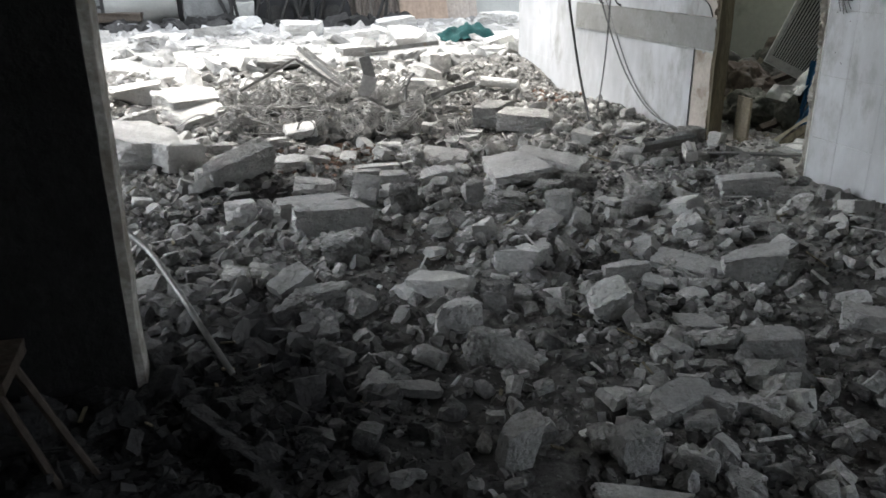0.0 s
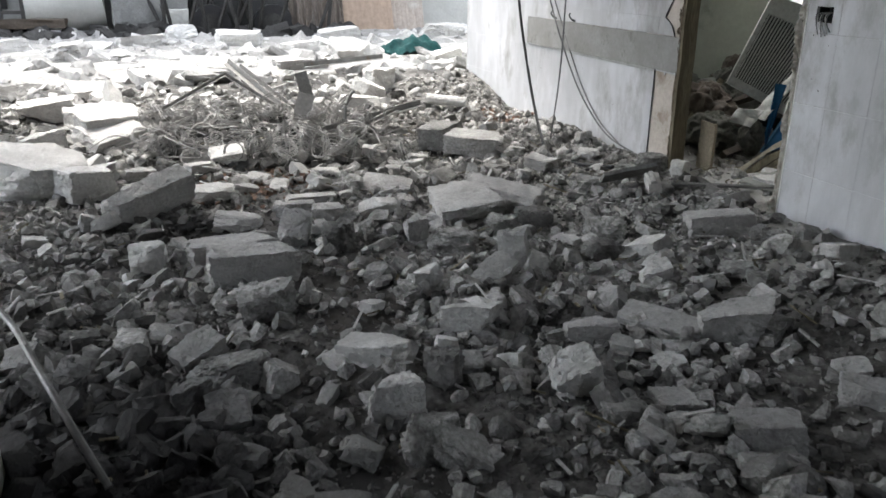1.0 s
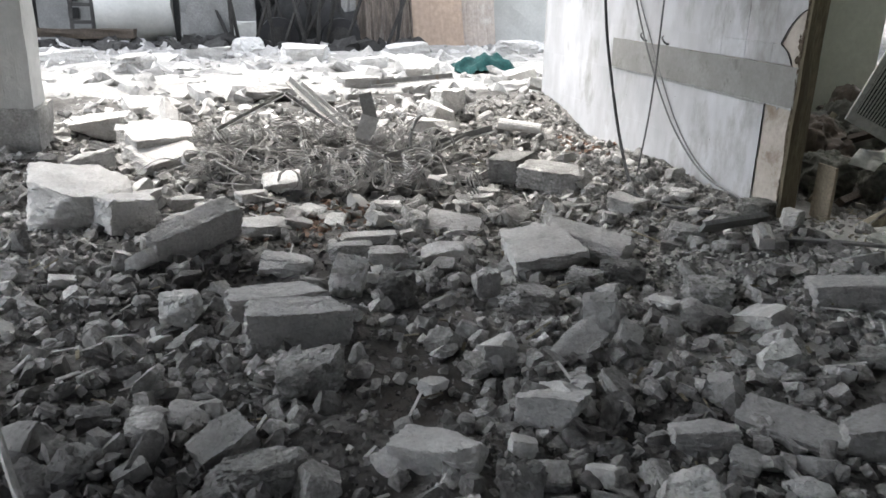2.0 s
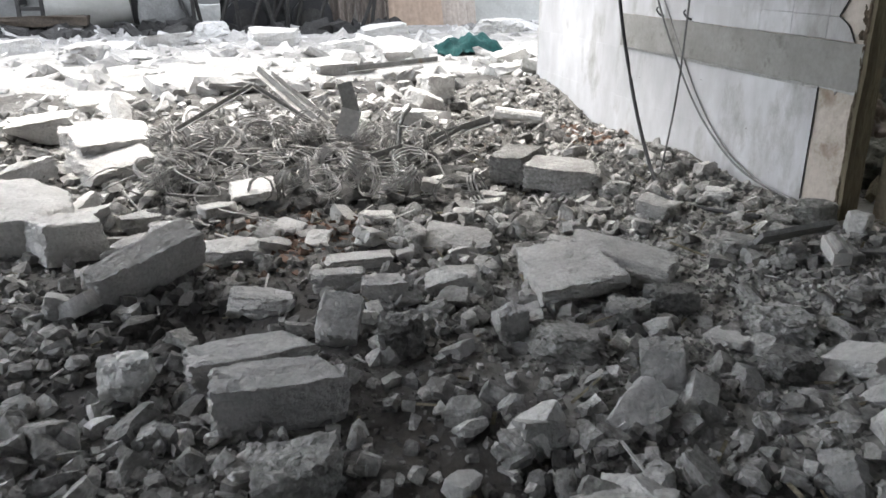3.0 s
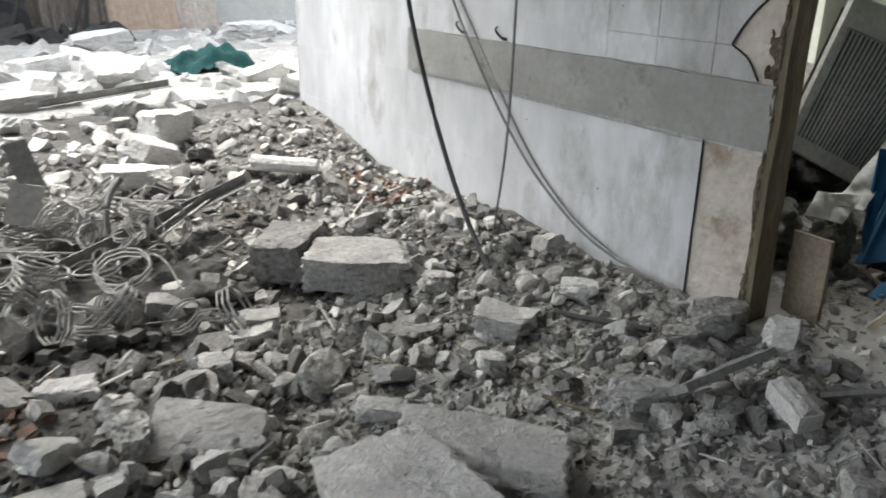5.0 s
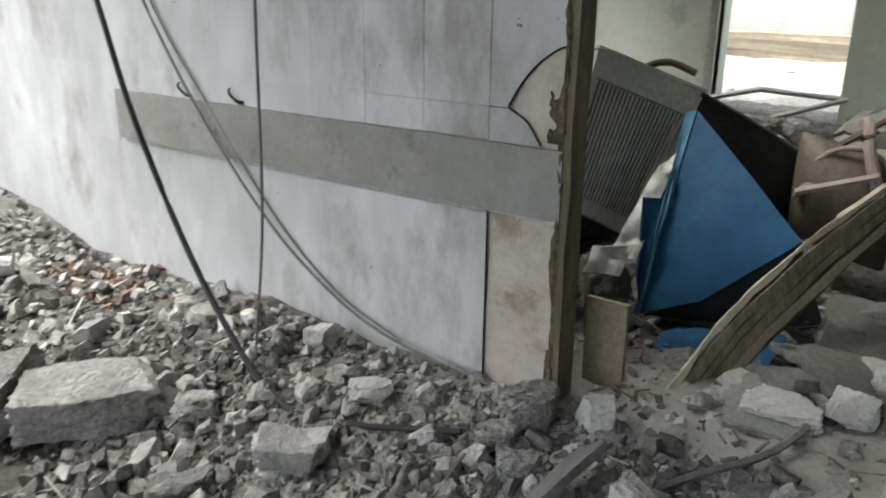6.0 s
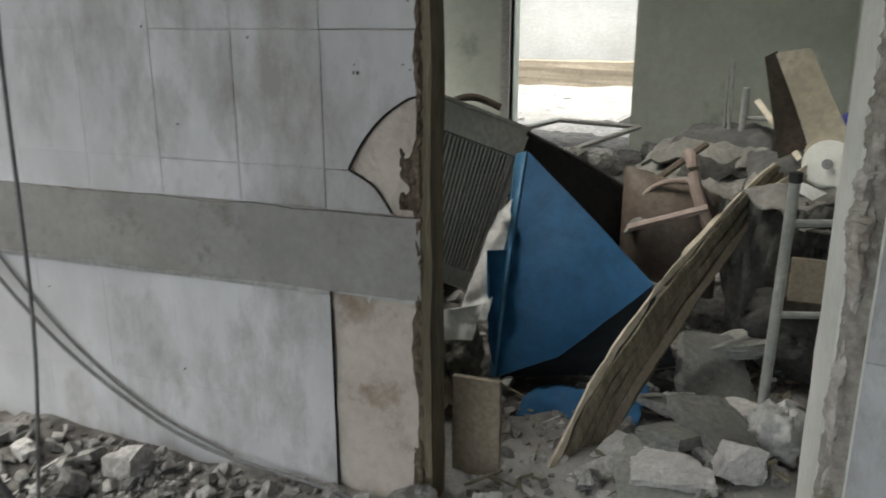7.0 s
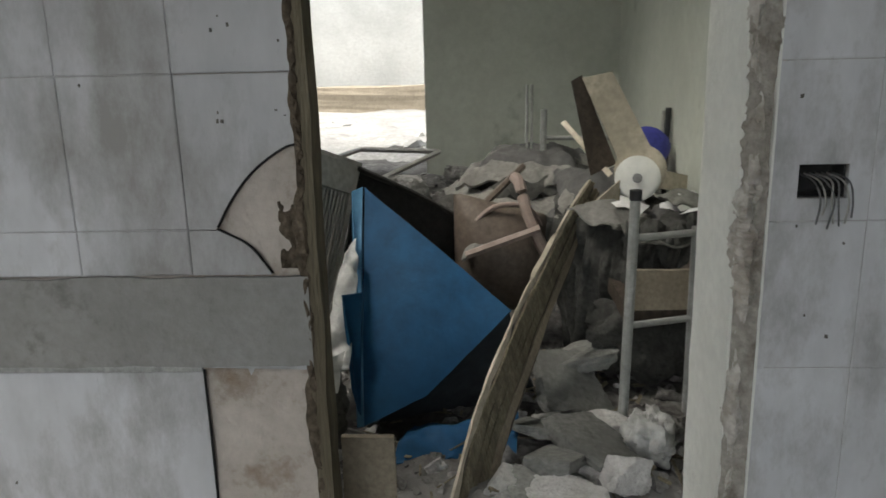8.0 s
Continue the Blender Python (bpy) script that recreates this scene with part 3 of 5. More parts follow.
chunk(3.87, 3.70, 0.21, 0.18, 0.07, -79)
lump(4.23, 3.37, 0.15, 0.11, 0.09, -82)
chunk(3.97, 3.51, 0.11, 0.11, 0.08, -84)
flat(4.28, 3.54, 0.19, 0.14, 0.06, -75)
chunk(4.32, 3.72, 0.13, 0.10, 0.05, -87)
flat(4.12, 3.58, 0.27, 0.2, 0.05, 35, tilt=(12, -8), lift=0.04, material=M_GREYSLAB)
flat(4.04, 3.68, 0.24, 0.14, 0.05, -30, tilt=(-8, 14), lift=0.03, material=M_GREYSLAB)
flat(3.85, 3.73, 0.28, 0.22, 0.045, 12, tilt=(4, -6), material=M_GREYSLAB)
flat(4.24, 3.74, 0.16, 0.12, 0.04, 60, tilt=(14, 5), lift=0.03, material=M_GREYSLAB)
slab(3.92, 3.52, 0.13, 0.09, 0.09, 25, tilt=(18, 24), lift=0.03)
chunk(3.98, 3.6, 0.08, 0.07, 0.06, 70)
slab(3.95, 3.86, 0.12, 0.09, 0.07, -20, tilt=(10, 16))
flat(4.55, 3.62, 0.3, 0.26, 0.05, 20, tilt=(10, -22), lift=0.05, material=M_GREYSLAB)
flat(4.75, 3.5, 0.3, 0.22, 0.05, -10, tilt=(-16, 8), lift=0.08, material=M_GREYSLAB)
# long block tilted on the pile
beam(0.45, 4.56, 0.44, 0.14, 0.14, 36, tilt=(24, -13), lift=0.07)


def scatter(count, x0, x1, y0, y1, lo, hi, rnd, keep):
    out = []
    while len(out) < count:
        x, y = rnd.uniform(x0, x1), rnd.uniform(y0, y1)
        if keep(x, y, rnd):
            s = lo * (hi / lo) ** (rnd.random() ** 1.8)
            out.append((x, y, s))
    return out


def inside(x, y, rnd):
    """Where rubble may lie: not in walls or columns."""
    if WX - 0.03 < x < WB + 0.03 and not DOOR_R + 0.05 < y < DOOR_L - 0.07 and y < WALL_END:
        return False
    if -0.55 < x < 0.14 and 2.06 < y < 2.5:
        return False
    if -1.15 < x < -0.7 and 6.7 < y < 7.15:
        return False
    return rnd.random() < 0.35 + 0.65 * smooth(-0.35, 0.25, noise.noise(Vector((x * 1.3, y * 1.3, 5))))


def heaped(x, y, rnd):
    """As inside, but thin on the trodden dust by the doorway and under the springs."""
    p = 1 - 0.62 * math.exp(-((x - 2.7) / 0.85) ** 4 - ((y - 4.0) / 1.0) ** 4) - 0.4 * smooth(2.0, 2.5, x) * smooth(5.0, 5.6, y) - 0.75 * math.exp(-((x - 1.25) / 0.8) ** 4 - ((y - 6.0) / 0.5) ** 4)
    return rnd.random() < p and inside(x, y, rnd)


def joined(name, spots, protos, material, label, category, flatten=(0.45, 0.9), sink=0.4, seed=1):
    """Many small pieces in one mesh."""
    rnd = random.Random(seed)
    vs, qs, base = [], [], 0
    for x, y, s in spots:
        v, q = rnd.choice(protos)
        m = Euler((rnd.uniform(-0.7, 0.7), rnd.uniform(-0.7, 0.7), rnd.uniform(0, math.tau))).to_matrix()
        size = np.array((s * rnd.uniform(0.8, 1.4), s * rnd.uniform(0.6, 1.0), s * rnd.uniform(*flatten)))
        p = (v * size) @ np.array(m).T
        p = p + np.array((x, y, surface_z(x, y) + s * (0.5 - sink) - 0.004))
        vs.append(p)
        qs.append(q + base)
        base += len(v)
    me = bpy.data.meshes.new(name)
    me.from_pydata(np.concatenate(vs).tolist(), [], np.concatenate(qs).tolist())
    me.materials.append(material)
    return tagged(new(name, me), label, category, kind="stuff")


P1 = [stone_arrays(500 + i, 4, 1, 0.12) for i in range(12)]
P2 = [stone_arrays(520 + i, 6, 2, 0.1) for i in range(14)]
P3 = [stone_arrays(560 + i, 6, 3, 0.08) for i in range(12)]
P4 = [stone_arrays(540 + i, 5, 4, 0.06) for i in range(12)]
P5 = [stone_arrays(580 + i, 8, 5, 0.07, 0.08 * (i % 3)) for i in range(18)]
r1 = random.Random(11)
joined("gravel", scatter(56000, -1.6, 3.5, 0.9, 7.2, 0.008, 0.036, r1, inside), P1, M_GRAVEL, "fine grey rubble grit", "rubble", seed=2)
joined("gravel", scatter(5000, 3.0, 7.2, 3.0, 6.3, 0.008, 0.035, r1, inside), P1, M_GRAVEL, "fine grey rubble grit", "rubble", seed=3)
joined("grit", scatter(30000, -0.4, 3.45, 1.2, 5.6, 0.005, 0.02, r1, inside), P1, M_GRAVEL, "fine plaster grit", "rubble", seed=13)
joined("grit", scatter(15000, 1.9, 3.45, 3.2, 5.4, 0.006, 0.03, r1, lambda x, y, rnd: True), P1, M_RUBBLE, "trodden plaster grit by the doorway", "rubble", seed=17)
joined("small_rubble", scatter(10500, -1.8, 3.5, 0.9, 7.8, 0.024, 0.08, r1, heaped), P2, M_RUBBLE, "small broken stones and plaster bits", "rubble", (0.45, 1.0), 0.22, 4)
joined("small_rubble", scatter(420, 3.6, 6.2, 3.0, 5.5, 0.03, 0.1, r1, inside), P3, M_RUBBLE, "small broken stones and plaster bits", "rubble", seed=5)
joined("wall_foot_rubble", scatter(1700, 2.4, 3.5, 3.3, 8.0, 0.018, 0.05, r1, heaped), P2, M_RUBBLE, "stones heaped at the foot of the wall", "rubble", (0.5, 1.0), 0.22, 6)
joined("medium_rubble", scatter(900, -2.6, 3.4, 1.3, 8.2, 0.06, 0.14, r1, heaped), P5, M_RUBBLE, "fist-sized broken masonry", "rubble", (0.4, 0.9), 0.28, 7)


def stones(count, x0, x1, y0, y1, lo, hi, rnd):
    """Loose stones, each an object of its own."""
    for x, y, s in scatter(count, x0, x1, y0, y1, lo, hi, rnd, heaped):
        kind = rnd.choice(("chunk", "lump", "lump", "flat", "chunk")) + "_small"
        ob = new("loose_stone", rnd.choice(POOL[kind]))
        ob.matrix_world = pose(x, y, surface_z(x, y) + s * 0.18, rnd.uniform(-30, 30), rnd.uniform(-30, 30), rnd.uniform(0, 360)) @ Matrix.Diagonal(
            (s * rnd.uniform(0.9, 1.4), s * rnd.uniform(0.7, 1), s * rnd.uniform(0.4, 0.8), 1))
        tagged(ob, "loose broken stone, grey with plaster dust", "stone", "loose stones")


POOL.update({k + "_small": [stone_mesh("stone", s + i, c, 7, g, M_PALE if k != "lump" else M_STONE, o, 24) for i in range(6)]
             for k, s, c, g, o in (("flat", 600, 4, 0.055, 0.02), ("chunk", 620, 7, 0.065, 0.04), ("lump", 640, 9, 0.1, 0.3))})
stones(290, -0.4, 3.4, 1.0, 6.0, 0.07, 0.16, random.Random(21))

# rubble in the open beyond the roof, daylight put into its paler colour
r2 = random.Random(31)
anywhere = lambda x, y, rnd: not (2.9 < x < 4.4 and y < 8.4)
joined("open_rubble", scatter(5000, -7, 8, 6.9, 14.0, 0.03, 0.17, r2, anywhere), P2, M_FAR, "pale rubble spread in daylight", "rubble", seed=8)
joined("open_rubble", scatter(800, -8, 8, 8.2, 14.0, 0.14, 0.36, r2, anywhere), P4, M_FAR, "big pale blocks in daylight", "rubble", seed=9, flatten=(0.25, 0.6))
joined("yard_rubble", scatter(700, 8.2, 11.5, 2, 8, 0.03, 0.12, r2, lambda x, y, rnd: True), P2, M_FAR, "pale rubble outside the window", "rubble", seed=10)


STICK = [(np.array([(sx * 0.5, sy * 0.5, sz * 0.5) for sx in (-1, 1) for sy in (-1, 1) for sz in (-1, 1)]),
          np.array([(0, 1, 3, 2), (4, 6, 7, 5), (0, 4, 5, 1), (2, 3, 7, 6), (0, 2, 6, 4), (1, 5, 7, 3)]))]


def splinters(count, x0, x1, y0, y1, seed, material, label):
    rnd = random.Random(seed)
    vs, qs = [], []
    for x, y, s in scatter(count, x0, x1, y0, y1, 0.04, 0.2, rnd, inside):
        v, q = STICK[0]
        m = Euler((rnd.uniform(-0.4, 0.4), rnd.uniform(-0.45, 0.45), rnd.uniform(0, math.tau))).to_matrix()
        p = (v * np.array((s, rnd.uniform(0.004, 0.014), rnd.uniform(0.002, 0.006)))) @ np.array(m).T
        vs.append(p + np.array((x, y, surface_z(x, y) + rnd.uniform(0.01, 0.035))))
        qs.append(q + 8 * len(qs))
    me = bpy.data.meshes.new("splinters")
    me.from_pydata(np.concatenate(vs).tolist(), [], np.concatenate(qs).tolist())
    me.materials.append(material)
    return tagged(new("splinters", me), label, "splinters", kind="stuff")


splinters(260, -0.8, 3.4, 1.2, 6.5, 5, M_WOOD, "thin wood splinters among the rubble")
splinters(380, -0.8, 3.4, 1.2, 7.5, 6, M_PALE, "thin pale plaster slivers among the rubble")
splinters(140, 3.6, 5.0, 3.3, 4.3, 7, M_WOOD, "thin wood splinters among the rubble")

# ---- far buildings ----
def far_building():
    b = thing("shop_building", "row of wrecked shops, shade of the open fronts painted black", "building")
    part("wall", box(-14, 15.2, 3.2, 14, 16, 9.0), M_PLASTER, b)
    for i in range(9):
        x = -13.5 + i * 3.2
        part("pier", rough_box(x, 15.1, 0, x + 0.45, 16, 3.2, 6, 0.02, i), M_STONE, b)
        # shop insides painted near black in place of their shade
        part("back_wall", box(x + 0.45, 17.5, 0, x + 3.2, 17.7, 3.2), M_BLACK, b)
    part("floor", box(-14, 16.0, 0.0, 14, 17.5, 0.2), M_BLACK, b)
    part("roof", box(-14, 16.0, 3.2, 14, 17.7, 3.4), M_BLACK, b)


far_building()
# pale backdrop added so the window opening reads as white glare
structure("wall_yard", box(13.0, -2, 0, 13.3, 12, 6), M_PLASTER, "pale backdrop wall added to keep the window white", "wall")
structure("wall_kerb", rough_box(12.4, 0.5, 0.3, 12.7, 9.0, 1.02, 14, 0.03, 121), M_BOARD, "low tan stone wall along the yard", "wall")


# ---- doorway and wall details ----
COLS = [4.57 + 0.2505 * k for k in range(15)]
ROWSZ = [0.135 + 0.335 * k for k in range(7)]
G = 0.0006
tile_meshes = {}


def tile(y0, z0, y1, z1, faint=False):
    """One wall tile with a slightly rounded face edge, its mesh shared by tiles of the same size."""
    key = (round(y1 - y0, 3), round(z1 - z0, 3), faint)
    if key not in tile_meshes:
        bm = bmesh.new()
        g = 0.00015 if faint else G
        w, h, e = key[0] / 2 - g, key[1] / 2 - g, 0.0004 if faint else 0.0025
        back = [bm.verts.new((0.006, a * w, b * h)) for a, b in ((-1, -1), (1, -1), (1, 1), (-1, 1))]
        mid = [bm.verts.new((-0.0077 if faint else -0.006, a * w, b * h)) for a, b in ((-1, -1), (1, -1), (1, 1), (-1, 1))]
        front = [bm.verts.new((-0.008, a * (w - e), b * (h - e))) for a, b in ((-1, -1), (1, -1), (1, 1), (-1, 1))]
        for a, b in ((back, mid), (mid, front)):
            for i in range(4):
                j = (i + 1) % 4
                bm.faces.new((a[i], a[j], b[j], b[i]))
        bm.faces.new(front)
        bmesh.ops.recalc_face_normals(bm, faces=bm.faces[:])
        me = bpy.data.meshes.new("tile")
        bm.to_mesh(me)
        bm.free()
        me.materials.append(M_TILE)
        tile_meshes[key] = me
    ob = new("tile", tile_meshes[key])
    ob.location = (WX + 0.007 + (0 if faint else rng.uniform(-0.0006, 0.0006)), (y0 + y1) / 2, (z0 + z1) / 2)
    ob.parent = wall_east


def tiles():
    for j in range(6):
        z0, z1 = ROWSZ[j], ROWSZ[j + 1]
        for y0, y1 in zip(COLS, COLS[1:]):
            if j == 2 and y0 < 6.4:
                tile(y0, 1.037, y1, z1, y0 > 5.0)
            else:
                tile(y0, z0, y1, z1, y0 > 5.0 or j < 2)
        for k in range(7):
            y1 = 3.11 - 0.25 * k
            if y1 - 0.25 < EAST_END:
                continue
            tile(y1 - 0.25, z0, y1, z1, y1 < 2.9)
        if j != 3:
            tile(3.11, z0, 3.318, z1)
    for j in (4, 5):
        tile(4.318, ROWSZ[j], 4.57, ROWSZ[j + 1])


tiles()
XF = WX - 0.001
# tile broken in an arc beside the post, and the cut piece under it
part("broken_tile", prism([(4.5685, 1.1415), (4.5685, 1.4735), (4.318, 1.4735), (4.318, 1.325), (4.345, 1.318), (4.39, 1.29), (4.43, 1.255), (4.47, 1.205), (4.505, 1.146), (4.508, 1.1415)], XF, WX + 0.012), M_TILE, wall_east, "tile broken off along a curve")
part("broken_tile", prism([(4.5685, 1.037), (4.5685, 1.1385), (4.498, 1.1385), (4.44, 1.105), (4.405, 1.06), (4.392, 1.037)], XF, WX + 0.012), M_TILE, wall_east, "tile broken off at a slant")
# tile with the socket hole
for y0, z0, y1, z1 in ((3.1115, 1.1415, 3.3165, 1.188), (3.1115, 1.262, 3.3165, 1.4735), (3.1115, 1.188, 3.158, 1.262), (3.262, 1.188, 3.3165, 1.262)):
    part("tile_piece", box(XF, y0, z0, WX + 0.006, y1, z1), M_TILE, wall_east)
part("broken_tile", prism([(4.33, 0.808), (4.45, 0.812), (4.46, 0.795), (4.466, 0.812), (4.568, 0.815), (4.568, 0.824), (4.33, 0.824)], WX + 0.002, WX + 0.012), M_TILE, wall_east, "thin strip of tile left over the gap")


def mortar(y0, z0, y1, z1, amp, seed):
    def f(u, v):
        y, z = y0 + u * (y1 - y0), z0 + v * (z1 - z0)
        p = Vector((y * 22, z * 22, seed))
        d = noise.noise(p) * amp + noise.noise(p * 3.1) * amp * 0.6
        d += amp * 1.2 * max(0.0, noise.noise(p * 0.5))
        return (WX + 0.0085 - max(-0.003, d), y, z)
    return sheet(40, int(40 * (z1 - z0) / (y1 - y0)) + 4, f)


part("mortar_patch", mortar(4.312, 0.1, 4.568, 0.806, 0.0035, 3), M_BED, wall_east, "rough beige mortar where tiles fell off", 60)
part("mortar_patch", mortar(4.312, 1.036, 4.52, 1.34, 0.004, 8), M_BED, wall_east, "rough beige mortar where tiles fell off", 60)

# torn plaster and brown crust beside the post
part("plaster_crust", mortar(4.312, 1.05, 4.37, 1.2, 0.013, 15), M_CRUST, wall_east, "torn plaster with brown crust", 60)
part("plaster_crust", mortar(4.312, 0.12, 4.34, 0.4, 0.011, 19), M_CRUST, wall_east, "torn plaster with brown crust", 60)



def crust_strip(u, v):
    z = 0.1 + 2.1 * v
    w = 0.012 + 0.012 * max(-0.8, noise.noise(Vector((z * 5, 0, 2))) * 2.2) + 0.01 * noise.noise(Vector((z * 23, 0, 6)))
    d = 0.006 + 0.009 * noise.noise(Vector((z * 30, u * 3, 8)))
    return (WX - d * math.sin(math.pi * (0.25 + 0.7 * u)), 4.31 + max(0.004, w) * u, z)


part("crust_edge", sheet(6, 400, crust_strip, 0.008), M_CRUST, wall_east, "ragged brown crust along the post", 50)
# black tubes painted in for the shade along the tile edges
for pts in ([(4.318, 1.325), (4.345, 1.318), (4.39, 1.29), (4.43, 1.255), (4.47, 1.205), (4.505, 1.146)], [(4.505, 1.14), (4.498, 1.1375), (4.44, 1.105), (4.405, 1.06), (4.392, 1.04)],
            [(4.5695, 0.81), (4.5685, 0.6), (4.5695, 0.4), (4.5685, 0.14)]):
    part("dirt_seam", tube([(XF + 0.0015, y_ - 0.0015, z_) for y_, z_ in pts], 0.003, 5), M_BLACK, wall_east, "black line for the shade along the broken edge")

for i in range(28):
    if i < 9:
        y, z = rng.uniform(4.33, 4.5), rng.uniform(1.36, 1.62)
    elif i < 15:
        y, z = rng.uniform(3.12, 3.29), rng.uniform(0.8, 1.45)
    else:
        y, z = rng.uniform(4.6, 6.4), rng.uniform(0.35, 1.6)
    if 0.79 < z < 1.15 and y > 4:
        continue
    v, q = stone_arrays(820 + i, 5, 3, 0.2)
    s_ = np.array((0.004, rng.uniform(0.003, 0.008), rng.uniform(0.003, 0.009)))
    me = bpy.data.meshes.new("tile_chip")
    me.from_pydata((v * s_ + np.array((WX - 0.001, y, z))).tolist(), [], q.tolist())
    me.materials.append(M_CHIP)
    new("tile_chip", me).parent = wall_east

door = thing("door_1", "doorway with a bare brown wooden post", "doorway", kind="structure")
part("door_post", rough_box(WX - 0.01, 4.284, 0.1, WT + 0.03, 4.317, 2.2, 22, 0.006, 31), M_POST, door, "olive-brown wooden post, splintered")


def recess(u, v):
    """The raw strip between the tiles and the reveal."""
    z = 0.1 + 2.1 * v
    dig = 0.009 * noise.fractal(Vector((z * 14, u * 3, 1)), 0.7, 2.2, 5) * (0.35 + 0.9 * smooth(1.05, 1.3, z))
    return (WX + 0.012 + dig + 0.012 * u, 3.318 + 0.052 * u, z)


def flakes(u, v):
    """A ragged ridge of torn plaster."""
    z = 0.1 + 2.1 * v
    a = u * math.tau
    c = 3.358 + 0.009 * noise.fractal(Vector((z * 4, 0, 4)), 0.6, 2.1, 4)
    r = 0.0145 * (1 + 0.8 * noise.fractal(Vector((z * 13, math.cos(a) * 0.7, math.sin(a) * 0.7)), 0.6, 2.2, 6))
    r *= 0.65 + 0.75 * smooth(-0.2, 0.3, noise.noise(Vector((z * 3.2, 7, 1))))
    return (WX + 0.02 + 1.5 * r * math.cos(a), c + r * math.sin(a), z)


part("raw_strip", sheet(12, 420, recess, 0.012), M_RAW, door, "raw grey-brown cement where the frame was torn out", 60)
part("torn_edge", sheet(14, 620, flakes), M_TORN, door, "ragged white torn plaster", 40)
part("tile_lip", rough_box(WX - 0.003, 3.3165, 0.1, WX + 0.011, 3.3215, 2.2, 30, 0.0012, 44), M_REVEAL, door, "pale cut edge of the tiles")
part("reveal", rough_box(WX + 0.024, 3.335, 0.1, WB + 0.012, 3.376, 2.2, 20, 0.004, 43), M_REVEAL, door, "whitish painted reveal")
# socket hole with its wires
socket = thing("socket_hole", "torn-out wall socket with loose wires", "socket")
# lining painted near black to carry the shade inside the hole
part("back_box", box(WX + 0.07, 3.15, 1.18, WX + 0.08, 3.27, 1.27), M_BLACK, socket)
for y0, z0, y1, z1 in ((3.1595, 1.1895, 3.163, 1.2605), (3.257, 1.1895, 3.2605, 1.2605), (3.163, 1.1895, 3.257, 1.193), (3.163, 1.257, 3.257, 1.2605)):
    part("box_side", box(WX + 0.013, y0, z0, WX + 0.0695, y1, z1), M_BLACK, socket)
for i in range(7):
    y = 3.17 + 0.012 * i
    part("wire", tube([(WX + 0.05, y, 1.235), (WX - 0.02, y - 0.005, 1.228), (WX - 0.03, y - 0.012 + rng.uniform(-.01, .01), 1.19), (WX - 0.012, y - 0.02, 1.15 + rng.uniform(-0.03, 0.03))], 0.0022, 6), M_FRAME if i % 2 else M_GREYCABLE, socket)

# two torn hooks above the band
for y in (5.70, 6.017):
    hook = thing("wall_hook", "small bent dark iron hook in the wall", "hook")
    part("spike", tube([(WX + 0.01, y, 1.05), (WX - 0.02, y + 0.01, 1.055), (WX - 0.03, y + 0.045, 1.085), (WX - 0.012, y + 0.06, 1.1)], 0.008, 6, 0.5), M_CABLE, hook)

# hanging cables
c1 = thing("hanging_cable", "thick black cable hanging from above onto rubble", "cable")
part("cable", tube([(3.3, 6.6, ROOF), (3.26, 6.3, 2.0), (3.17, 5.97, 1.26), (3.15, 5.72, 0.78), (3.1, 5.38, 0.4), (3.05, 5.05, 0.2), (3.08, 4.8, 0.19), (3.16, 4.55, 0.22), (3.2, 4.42, 0.24)], 0.011, 8), M_CABLE, c1)
c2 = thing("hanging_cable", "thin grey cable hanging straight to the rubble", "cable")
part("cable", tube([(3.22, 5.19, ROOF), (3.21, 5.2, 1.9), (3.2, 5.215, 1.4), (3.2, 5.24, 0.76), (3.19, 5.29, 0.35), (3.18, 5.31, 0.17)], 0.0055, 6), M_GREYCABLE, c2)
c3 = thing("hanging_cable", "grey twin cable slung along the tiled wall", "cable")
part("cable", tube([(3.5, 7.05, ROOF), (3.5, 6.5, 1.9), (3.5, 6.27, 1.46), (3.49, 5.95, 1.03), (3.49, 5.57, 0.63), (3.49, 5.27, 0.42), (3.49, 4.98, 0.3), (3.48, 4.6, 0.26), (3.46, 4.4, 0.24)], 0.006, 6), M_GREYCABLE, c3)
part("cable", tube([(3.517, 7.03, ROOF), (3.517, 6.46, 1.9), (3.515, 6.22, 1.42), (3.517, 5.86, 0.98), (3.517, 5.5, 0.59), (3.517, 5.2, 0.38), (3.51, 4.9, 0.28)], 0.004, 6), M_GREYCABLE, c3)

# slate and mouldings by the doorway
sl = thing("slate_board", "grey wedge of slate leaning on stones", "board", pose(3.08, 4.04, 0.3, -38, -8, -8))
part("board", rough_box(-0.16, -0.055, -0.011, 0.16, 0.055, 0.011, 7, 0.006, 51), M_SLATE, sl)
st = thing("wooden_moulding", "long dark bent wooden moulding on the ground", "moulding")
part("strip", tube([(3.24, 3.84, 0.27), (3.36, 3.77, 0.28), (3.52, 3.67, 0.285), (3.7, 3.62, 0.28), (3.98, 3.59, 0.27)], 0.012, 5), M_SLATE, st)
tp = thing("round_plinth_piece", "half-round moulded plaster piece in rubble", "plaster piece")
part("piece", rough_box(-0.075, -0.035, -0.028, 0.075, 0.035, 0.028, 6, 0.006, 52), M_PALE, tp)
part("moulding", tube([(-0.07, 0, 0.026), (0.07, 0, 0.026)], 0.02, 10), M_PALE, tp, "rounded ridge")
tp.matrix_world = pose(3.11, 3.83, 0.29, 6, 10, -112)

# pale conduit leaning by the near column
cd = thing("conduit", "pale dusty flexible conduit leaning on the column", "pipe")
part("tube", tube([(-0.06, 2.76, 0.48), (0.1, 2.56, 0.41), (0.21, 2.33, 0.33), (0.3, 2.16, 0.23), (0.38, 2.03, 0.13)], 0.0105, 8), M_STEEL, cd)
